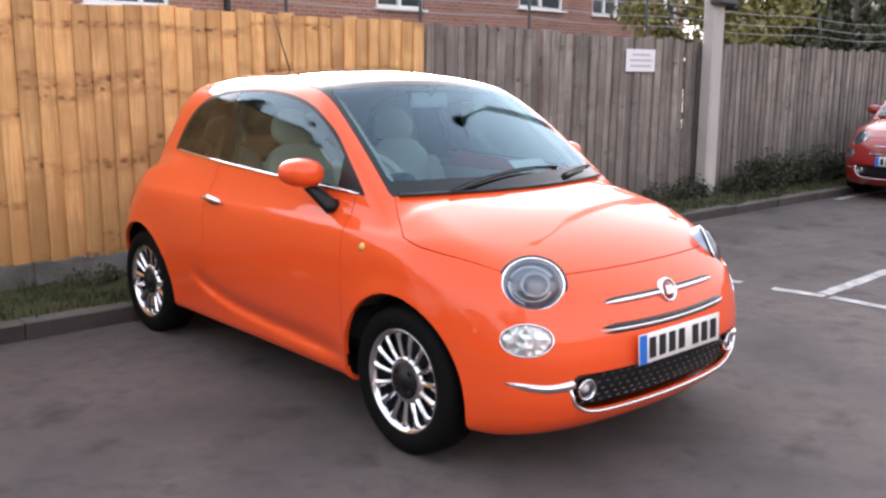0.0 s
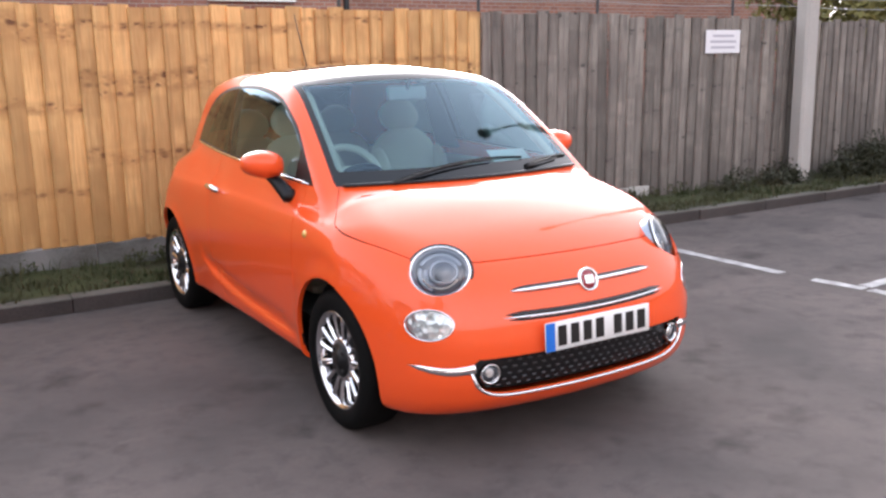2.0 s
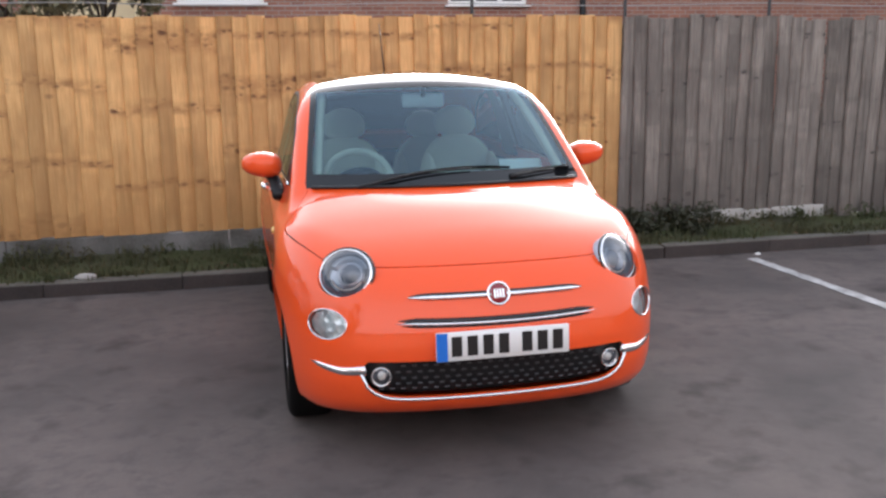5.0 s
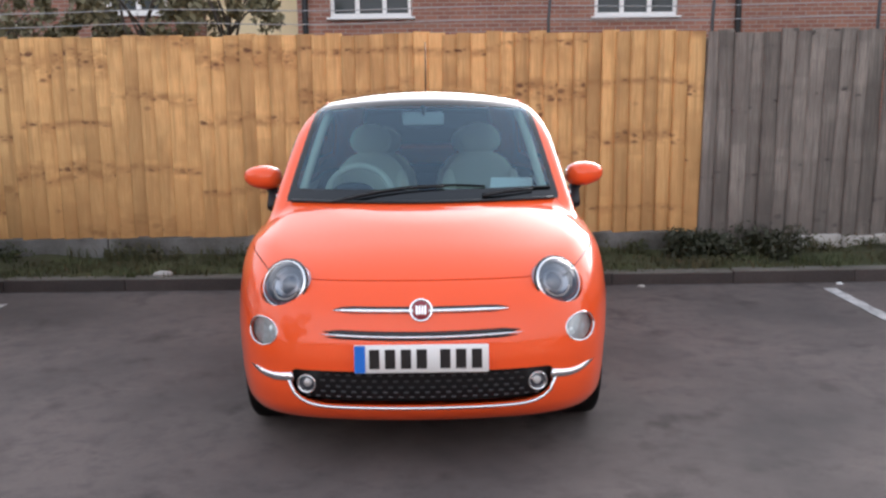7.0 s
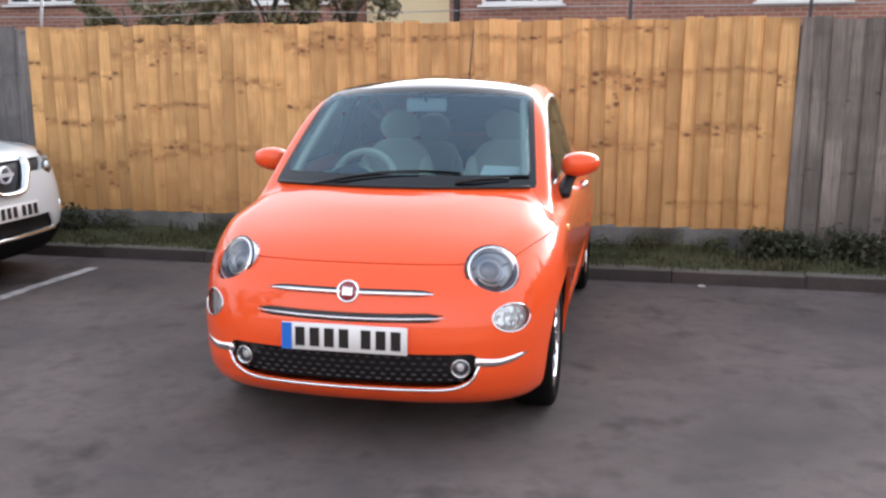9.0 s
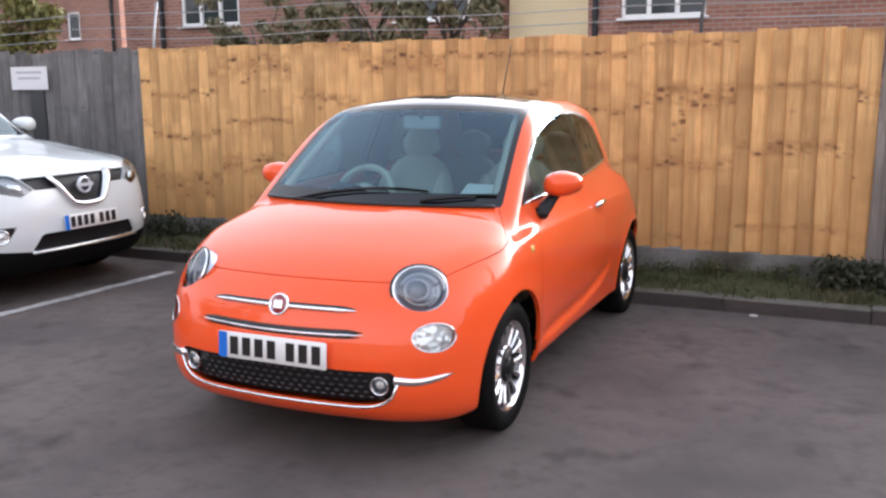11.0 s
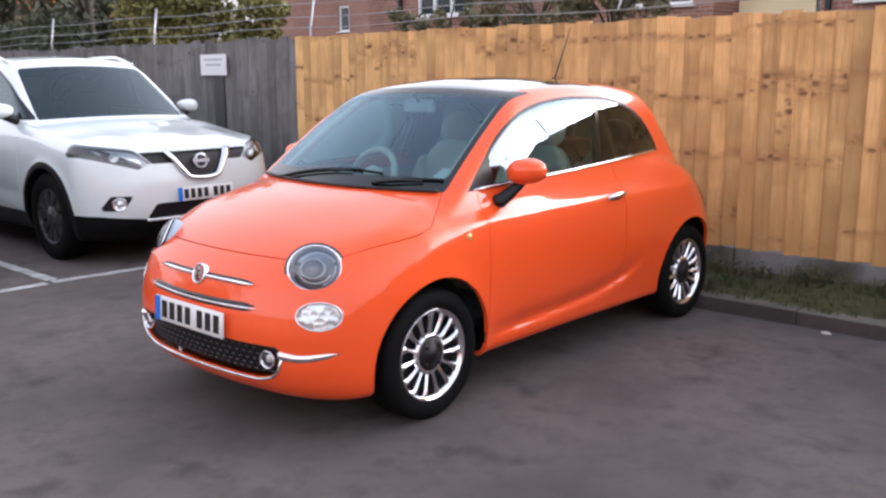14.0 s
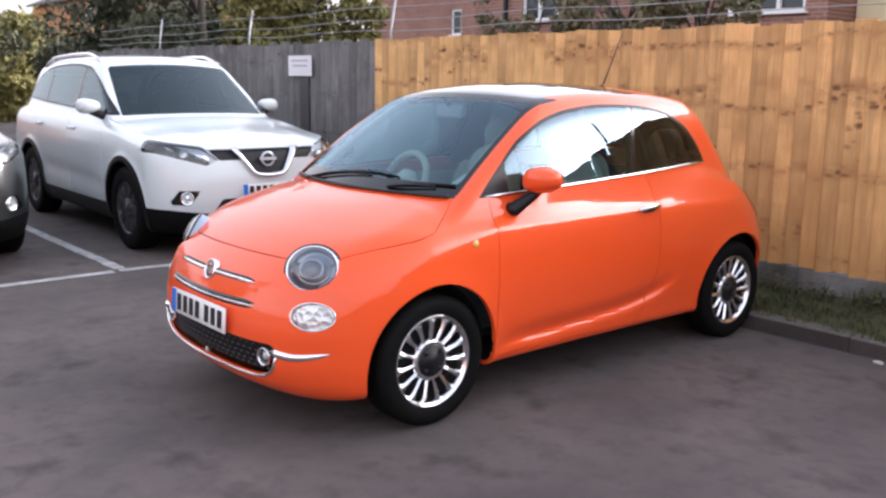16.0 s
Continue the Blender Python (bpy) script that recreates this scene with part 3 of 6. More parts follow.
    part("tyre", bm, RUBBER, rim, "black rubber tyre")
    # black dish closing the rim; its colour paints the shade between the spokes
    bm = bmesh.new()
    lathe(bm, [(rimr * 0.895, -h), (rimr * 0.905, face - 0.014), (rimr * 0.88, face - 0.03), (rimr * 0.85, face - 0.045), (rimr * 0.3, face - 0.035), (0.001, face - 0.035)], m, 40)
    part("brake_backing", bm, gap_mat, rim, "black dish standing in for the shade behind the spokes")
    bm = bmesh.new()
    lathe(bm, [(rimr * 0.36, face - 0.03), (rimr * 0.355, face + 0.004), (rimr * 0.32, face + 0.012), (rimr * 0.2, face + 0.014), (rimr * 0.19, face + 0.019), (0.001, face + 0.021)], m, 32)
    for k in range(4):
        a = radians(45 + 90 * k)
        lathe(bm, [(0.011, face + 0.013), (0.011, face + 0.017), (0.001, face + 0.017)], m @ Matrix.Translation((rimr * 0.27 * math.cos(a), rimr * 0.27 * math.sin(a), 0)), 10)
    part("hub_cap", bm, cap_mat, rim, "black hub cap")
    return rim


def plate(parent, m, width=0.52, height=0.111):
    """A white number plate with a blue band and plain bars for its characters."""
    bm = bmesh.new()
    box(bm, (0, 0, 0.002), (width, height, 0.008), bevel=0.003)
    p = part("number_plate", bm, PLATE_WHITE, parent, "white number plate with dark bars")
    p.matrix_local = m
    bm = bmesh.new()
    box(bm, (-width / 2 + 0.022, 0, 0.0068), (0.042, height - 0.004, 0.002))
    part("blue_band", bm, PLATE_BLUE, p, "blue band", smooth=False)
    x = -width / 2 + 0.078
    for k in range(7):
        bm = bmesh.new()
        box(bm, (x, 0, 0.0068), (0.040, 0.076, 0.002))
        part("bar", bm, PLATE_INK, p, smooth=False)
        x += 0.061 + (0.03 if k == 3 else 0)
    return p


def small_car_details(car):
    F = small_field
    for s in (1, -1):
        for y in (0.0, 2.3):
            wheel(car, (s * 0.690, y, 0.292), s, 0.292, 0.207, 0.185, 15, ALLOY, INNER_BLACK, BLACK_PLASTIC)
    bm = bmesh.new()
    box(bm, (0, 1.12, 0.21), (1.30, 2.9, 0.09), bevel=0.02)
    for y in (0.0, 2.3):
        tube(bm, [(-0.6, y, 0.29), (0.6, y, 0.29)], 0.035)
    part("underbody", bm, INNER_BLACK, car, "black underbody and axles")
    # head lamps
    for s in (1, -1):
        m = facing((s * HEAD[0], HEAD[1], HEAD[2]), (s * HEAD_AXIS[0], HEAD_AXIS[1], HEAD_AXIS[2])) @ Matrix.Translation((0, 0, 0.006)) @ Matrix.Diagonal((HEAD_SIZE[0] / 0.1, HEAD_SIZE[1] / 0.1, 1, 1))
        bm = bmesh.new()
        lathe(bm, [(0.1005, 0.002), (0.099, 0.008), (0.095, 0.012), (0.0905, 0.010), (0.0885, 0.002), (0.0885, -0.03)], m, 56)
        lamp = part("headlight", bm, CHROME, car, "round chrome-ringed headlight")
        bm = bmesh.new()
        lathe(bm, [(0.093, 0.009), (0.080, 0.021), (0.06, 0.031), (0.035, 0.037), (0.001, 0.040)], m, 48)
        part("lens", bm, LENS, lamp, "clear domed lens").visible_shadow = False
        bm = bmesh.new()
        lathe(bm, [(0.092, 0.004), (0.084, -0.012), (0.074, -0.034), (0.05, -0.048), (0.001, -0.052)], m, 40)
        part("reflector", bm, LAMP_BOWL, lamp, "blue-grey reflector bowl")
        bm = bmesh.new()
        lathe(bm, [(0.096, -0.05), (0.1025, -0.012), (0.1025, 0.001), (0.100, 0.003)], m, 56)
        part("bezel", bm, LAMP_GREY, lamp, "grey lamp bezel")
        bm = bmesh.new()
        ring = [m @ Vector((0.1035 * math.cos(a), 0.1035 * math.sin(a), 0.002)) for a in np.linspace(0, 2 * math.pi, 49)]
        tube(bm, ring, 0.005, 6, cap=False)
        part("seal", bm, BLACK_GLOSS, lamp, "thin dark seal")
        bm = bmesh.new()
        lathe(bm, [(0.0885, 0.000), (0.084, 0.003), (0.0795, -0.004), (0.077, -0.022)], m, 44)
        part("trim_ring", bm, LAMP_GREY, lamp, "silver inner ring")
        for name, a0, a1, r0, r1, z0, z1, mt, lab in (("brow", 25, 155, 0.046, 0.076, -0.030, -0.010, LAMP_GREY, "grey upper reflector"), ("cheek", 165, 250, 0.046, 0.074, -0.030, -0.016, LAMP_GREY, "grey side reflector"), ("lower_mask", 258, 372, 0.044, 0.075, -0.032, -0.018, LAMP_DARK, "dark lower mask")):
            bm = bmesh.new()
            rows = []
            for a in np.radians(np.linspace(a0, a1, 13)):
                rows.append([bm.verts.new(m @ Vector((r * math.cos(a) * -s, r * math.sin(a), z))) for r, z in ((r0, z0), ((r0 + r1) / 2, (z0 + z1) / 2 - 0.004), (r1, z1), (r1, z1 - 0.01))])
            for a, b in zip(rows, rows[1:]):
                for q in range(3):
                    bm.faces.new((a[q], b[q], b[q + 1], a[q + 1]))
            part(name, bm, mt, lamp, lab)
        bm = bmesh.new()
        hub = m @ Matrix.Translation((-s * 0.010, 0.002, 0))
        lathe(bm, [(0.046, -0.05), (0.047, -0.014), (0.043, -0.008), (0.038, -0.010), (0.036, -0.02)], hub, 36)
        part("projector", bm, LAMP_GREY, lamp, "silver projector ring")
        bm = bmesh.new()
        lathe(bm, [(0.037, -0.016), (0.031, -0.004), (0.019, 0.005), (0.001, 0.008)], hub, 36)
        part("projector_lens", bm, LAMP_GLASS, lamp, "smoky projector lens")
        bm = bmesh.new()
        tube(bm, [m @ Vector((0.060 * math.cos(a), 0.060 * math.sin(a), -0.012)) for a in np.radians(np.linspace(205, 335, 14))], 0.0035, 6)
        part("light_guide", bm, PLATE_WHITE, lamp, "thin white light guide")
        lamp["label"] = "round chrome-ringed headlight with a smoky projector lens"
        # indicator rim and bulb
        mi = facing((s * IND[0], IND[1], IND[2]), (s * IND_AXIS[0], IND_AXIS[1], IND_AXIS[2]))
        a = np.array(IND_AXIS)
        u = np.cross((0, 0, 1), a)
        u /= np.linalg.norm(u)
        w = np.cross(a, u)
        ring = []
        for q in np.linspace(0, 2 * math.pi, 41):
            p = np.array(IND) + u * math.cos(q) * 0.093 + w * math.sin(q) * 0.056 - a * 0.3 / np.linalg.norm(a)
            d = zero(lambda t: float(F(*(p + a * t / np.linalg.norm(a)))), 0.0, 0.6)
            p = p + a * d / np.linalg.norm(a)
            ring.append((s * p[0], p[1], p[2]))
        bm = bmesh.new()
        tube(bm, ring, 0.0032, 6, cap=False)
        ir = part("indicator_rim", bm, CHROME, car, "thin bright lamp rim")
        bm = bmesh.new()
        lathe(bm, [(0.026, -0.02), (0.026, 0.0), (0.018, 0.008), (0.001, 0.010)], mi @ Matrix.Translation((0.01 * s, 0, -0.012)), 20)
        part("bulb", bm, FACET, ir, "bulb housing")
        # fog lamps
        p, n = front_at(F, s * 0.460, 0.359, -0.014)
        mf = facing(p, (n[0] * 0.7, -1, 0))
        bm = bmesh.new()
        lathe(bm, [(0.037, -0.04), (0.039, 0.008), (0.037, 0.012), (0.032, 0.009), (0.030, 0.0)], mf, 36)
        fog = part("fog_lamp", bm, CHROME, car, "chrome-ringed fog lamp")
        bm = bmesh.new()
        lathe(bm, [(0.028, 0.004), (0.018, 0.011), (0.001, 0.013)], mf, 28)
        part("lens", bm, LENS, fog, "clear lens").visible_shadow = False
        bm = bmesh.new()
        lathe(bm, [(0.028, 0.002), (0.018, -0.012), (0.001, -0.018)], mf, 28)
        part("reflector", bm, LAMP_DARK, fog, "dark reflector")
        bm = bmesh.new()
        lathe(bm, [(0.016, -0.014), (0.015, -0.002), (0.008, 0.003), (0.001, 0.004)], mf, 20)
        part("bulb", bm, PLATE_WHITE, fog, "bright bulb")
        # moustache bars
        bm = bmesh.new()
        xs = np.linspace(0.03, 0.345, 14)
        tube(bm, [front_at(F, s * x, 0.647 + 0.002 * x, 0.003)[0] for x in xs], [0.0095] * 9 + [0.010, 0.009, 0.008, 0.005, 0.002], 8)
        part("moustache_bar", bm, CHROME, car, "chrome moustache bar")
        # black tube behind the bar, painting a shadow line along its edges
        bm = bmesh.new()
        tube(bm, [front_at(F, s * x, 0.651 + 0.002 * x, -0.006)[0] for x in xs], [0.0165] * 11 + [0.015, 0.011, 0.006], 8)
        part("bar_shadow_gap", bm, BLACK_PLASTIC, car, "black tube standing in for the shadow gap round the bar")
        # chrome wing beside the grille
        bm = bmesh.new()
        xs = np.linspace(0.515, 0.712, 14)
        tube(bm, [front_at(F, s * x, 0.386 + 0.10 * max(x - 0.60, 0) - 0.010 * math.sin((x - 0.515) / 0.197 * math.pi), -0.013)[0] for x in xs], list(np.interp(xs, [0.515, 0.56, 0.65, 0.712], [0.023, 0.022, 0.019, 0.013])), 10)
        part("bumper_wing", bm, CHROME, car, "chrome bumper wing")
        # tail lamp
        rows = []
        bm = bmesh.new()
        for z in np.linspace(0.70, 0.88, 8):
            y0 = 2.57 - 0.45 * max(z - 0.74, 0)
            rows.append([bm.verts.new(side_at(F, y0 + 0.085 * k, float(z), s, 0.008 * math.sin(math.pi * (0.12 + 0.76 * k)) + 0.001)[0]) for k in np.linspace(0, 1, 6)])
        for a, b in zip(rows, rows[1:]):
            for i in range(5):
                bm.faces.new((a[i], a[i + 1], b[i + 1], b[i]))
        part("tail_lamp", bm, TAIL_RED, car, "dark red tail lamp")
        # chrome strip along the window sill
        bm = bmesh.new()
        tube(bm, [side_at(F, y, 0.974 + 0.041 * (y - 0.28) + 0.004, s, 0.003)[0] for y in np.linspace(0.33, 2.10, 30)], [0.003] + [0.0075] * 28 + [0.003], 8)
        part("belt_trim", bm, CHROME, car, "thin chrome belt trim")
        # wheel arch liners
        for y in (0.0, 2.29):
            bm = bmesh.new()
            lathe(bm, [(0.001, -0.25), (0.338, -0.25), (0.342, 0.02)], Matrix.Translation((s * 0.690, y, 0.295)) @ Matrix.Rotation(radians(90 * s), 4, "Y"), 40)
            bmesh.ops.bisect_plane(bm, geom=bm.verts[:] + bm.edges[:] + bm.faces[:], plane_co=(0, 0, 0.2), plane_no=(0, 0, 1), clear_inner=True)
            part("wheel_arch_liner", bm, INNER_BLACK, car, "black wheel arch liner")
        # door handle
        p, n = side_at(F, 1.43, 0.845, s, 0.0)
        bm = bmesh.new()
        tube(bm, [p + Vector((0, d, dz)) + n * o for d, o, dz in ((-0.085, 0.0, -0.004), (-0.075, 0.022, -0.002), (-0.04, 0.030, 0), (0.0, 0.031, 0.002), (0.04, 0.030, 0.004), (0.075, 0.022, 0.005), (0.085, 0.0, 0.006))], [0.010, 0.013, 0.014, 0.014, 0.014, 0.013, 0.010], 10)
        handle = part("door_handle", bm, CHROME, car, "chrome door handle")
        bm = bmesh.new()
        tube(bm, [p + Vector((0, d, 0)) + n * 0.001 for d in (-0.07, -0.03, 0.03, 0.07)], [0.006, 0.016, 0.016, 0.006], 10)
        part("handle_recess", bm, DARK_TRIM, handle, "dark recess")
        # side repeater
        p, n = side_at(F, 0.205, 0.793, s, 0.001)
        bm = bmesh.new()
        lathe(bm, [(0.017, -0.004), (0.016, 0.004), (0.008, 0.008), (0.001, 0.009)], facing(p, n), 20)
        part("side_repeater", bm, AMBER, car, "small round amber repeater")
        # door mirror
        bm = bmesh.new()
        c = Vector((s * 0.828, 0.60, 1.052))
        vs = bmesh.ops.create_uvsphere(bm, u_segments=28, v_segments=18, radius=1)["verts"]
        for v in vs:
            q = v.co / (abs(v.co.x) ** 2.6 + abs(v.co.y) ** 2.6 + abs(v.co.z) ** 2.6) ** (1 / 2.6)
            squeeze = 1.0 - 0.22 * max(q.x * s, 0)
            yy = q.y * (0.098 if q.y < 0 else 0.035)
            v.co = Vector((q.x * 0.097, yy * squeeze, q.z * 0.062 * squeeze + 0.006 * q.x * s)) + c
        mirror = part("door_mirror", bm, ORANGE, car, "orange door mirror", sharp=80)
        bm = bmesh.new()
        lathe(bm, [(0.9, 0), (0.6, 0.0), (0.001, 0.0)], Matrix.Translation(c + Vector((0, 0.0365, 0))) @ Matrix.Rotation(radians(-90), 4, "X") @ Matrix.Diagonal((0.086, 0.055, 1, 1)), 32)
        part("mirror_glass", bm, CHROME, mirror, "mirror glass")
        bm = bmesh.new()
        b0, _ = side_at(F, 0.475, 0.925, s, -0.025)
        tube(bm, [b0, b0 + Vector((s * 0.035, 0.0, 0.0)), c + Vector((-s * 0.055, -0.02, -0.075)), c + Vector((-s * 0.035, -0.005, -0.045))], [0.044, 0.042, 0.030, 0.034], 12, 0.8)
        part("mirror_arm", bm, BLACK_PLASTIC, mirror, "black mirror arm")
    # lower lip strip
    xs = np.linspace(-0.40, 0.40, 31)
    taper = [min(1.0, 0.12 + (0.40 - abs(x)) / 0.09) for x in xs]
    bm = bmesh.new()
    tube(bm, [front_at(F, x, 0.553 + 0.05 * x * x, 0.003)[0] for x in xs], [0.0060 * t for t in taper], 8)
    part("lip_strip", bm, CHROME, car, "thin chrome lip strip")
    # black tubes above and below the strip: its gap and shadow, done in colour
    bm = bmesh.new()
    tube(bm, [front_at(F, x, 0.544 + 0.05 * x * x, -0.002)[0] for x in xs], [0.006 * t for t in taper], 8)
    tube(bm, [front_at(F, x, 0.563 + 0.05 * x * x, -0.003)[0] for x in xs], [0.0125 * t for t in taper], 8)
    part("lip_seal", bm, BLACK_GLOSS, car, "black tubes for the gap and shadow along the lip strip")
    # chrome line under the grille
    pts = []
    for x in np.linspace(-0.535, 0.535, 43):
        q = abs(x)
        z = 0.263 + 0.085 * (q / 0.53) ** 11 if q < 0.51 else np.interp(q, [0.51, 0.535], [0.263 + 0.085 * (0.51 / 0.53) ** 11, 0.385])
        pts.append(front_at(F, x, float(z), 0.0)[0])
    bm = bmesh.new()
    tube(bm, pts, 0.0068, 8)
    part("grille_chrome", bm, CHROME, car, "chrome line under the grille")
    # grille studs
    bm = bmesh.new()
    box(bm, (0, 0, 0), (0.019, 0.008, 0.006), bevel=0.002)
    stud = bpy.data.meshes.new("stud")
    bm.to_mesh(stud)
    bm.free()
    stud.materials.append(ALLOY_DARK)
    back = next(c for c in car.children if c.name.startswith("grille_back"))
    for r in range(5):
        z = 0.297 + 0.025 * r
        for k in range(-12, 13):
            x = (k + 0.5 * (r % 2)) * 0.042
            if abs(abs(x) - 0.458) < 0.052 and abs(z - 0.359) < 0.052 or mouth_value(np.array(abs(x)), np.array(z)) > -0.03:
                continue
            p, n = front_at(F, x, z, -0.024)
            o = new("stud", stud)
            o.parent = back
            o.matrix_local = facing(p, n)
    # number plate and badge
    p, n = front_at(F, 0, 0.475, 0.012)
    plate(car, facing(p, (0, -1, 0.06)))
    p, n = front_at(F, 0, 0.649, 0.004)
    m = facing(p, (0, -0.93, 0.36))
    bm = bmesh.new()
    lathe(bm, [(0.046, -0.02), (0.047, 0.006), (0.043, 0.011), (0.038, 0.008), (0.036, 0.004)], m, 40)
    badge = part("bonnet_badge", bm, CHROME, car, "round chrome badge")
    bm = bmesh.new()
    lathe(bm, [(0.038, 0.003), (0.03, 0.008), (0.001, 0.010)], m, 32)
    part("badge_disc", bm, BADGE_RED, badge, "dark red badge disc")
    for k in range(4):
        bm = bmesh.new()
        box(bm, (0, 0, 0), (0.006, 0.034, 0.004))
        bmesh.ops.transform(bm, matrix=m @ Matrix.Translation((-0.0165 + 0.011 * k, 0, 0.010)), verts=bm.verts)
        part("badge_bar", bm, CHROME, badge, "", smooth=False)
    # wipers
    for pts in (((-0.42, 0.118), (0.10, 0.152)), ((0.28, 0.118), (0.52, 0.205))):
        (x0, y0), (x1, y1) = pts
        bm = bmesh.new()
        path = []
        for t in np.linspace(0, 1, 9):
            x, y = x0 + (x1 - x0) * t, y0 + (y1 - y0) * t
            path.append(top_at(F, x, y, 0.010 + 0.005 * math.sin(t * math.pi), 0.8)[0])
        tube(bm, path, [0.009, 0.008, 0.007, 0.006, 0.006, 0.005, 0.005, 0.005, 0.005], 8)
        wiper = part("wiper", bm, BLACK_PLASTIC, car, "black windscreen wiper")
        bm = bmesh.new()
        blade = []
        for t in np.linspace(-0.25, 1.12, 15):
            x, y = x1 + (x1 - x0) * (t - 0.75), y1 + (y1 - y0) * (t - 0.75)
            blade.append(top_at(F, x, y + 0.012, 0.005, 0.8)[0])
        tube(bm, blade, 0.006, 6)
        part("blade", bm, RUBBER, wiper, "black rubber blade")
    bm = bmesh.new()
    cowl = [top_at(F, x, 0.075 + 0.14 * (x / 0.65) ** 2 - 0.004, 0.004, 0.8)[0] for x in np.linspace(-0.62, 0.62, 25)]
    tube(bm, cowl, 0.016, 8, 0.5)
    part("cowl", bm, BLACK_PLASTIC, car, "black cowl panel")
    # aerial
    p, n = top_at(F, 0.0, 1.95, 0.0, 1.0)
    bm = bmesh.new()
    lathe(bm, [(0.026, -0.004), (0.02, 0.012), (0.008, 0.022)], Matrix.Translation(p), 16)
    tube(bm, [p, p + Vector((0, 0.085, 0.16)), p + Vector((0, 0.17, 0.33))], [0.005, 0.004, 0.0025], 6)
    part("aerial", bm, BLACK_PLASTIC, car, "thin black roof aerial")


def seat(car, x, y, rear=False):
    """A padded seat with wings and a round headrest."""
    bm = bmesh.new()
    box(bm, (x, y, 0.50), (0.48, 0.50, 0.17), Matrix.Rotation(radians(6), 4, "X"), 0.06, 3)
    box(bm, (x, y, 0.38), (0.36, 0.40, 0.18), None, 0.02)
    cushion = part("seat", bm, CREAM, car, "cream leather seat")
    tilt = Matrix.Rotation(radians(-16), 4, "X")
    rise = 0.0 if not rear else -0.06

    def pad(name, c, size, power, label):
        bm = bmesh.new()
        for v in bmesh.ops.create_uvsphere(bm, u_segments=28, v_segments=18, radius=1)["verts"]:
            q = v.co / (abs(v.co.x) ** power + abs(v.co.y) ** power + abs(v.co.z) ** power) ** (1 / power)
            v.co = tilt @ Vector((q.x * size[0] * (1 - 0.16 * max(q.z, 0)), q.y * size[1], q.z * size[2])) + Vector(c)
        part(name, bm, CREAM, cushion, label, sharp=80)

    pad("backrest", (x, y + 0.30, 0.79 + rise), (0.245, 0.085, 0.33), 3.0, "arched cream backrest")
    for s in (1, -1):
        pad("bolster", (x + s * 0.19, y + 0.235, 0.76 + rise), (0.055, 0.07, 0.26), 2.4, "cream side bolster")
    pad("headrest", (x, y + 0.405, 1.185 + rise), (0.125, 0.05, 0.095), 2.4, "rounded cream headrest")


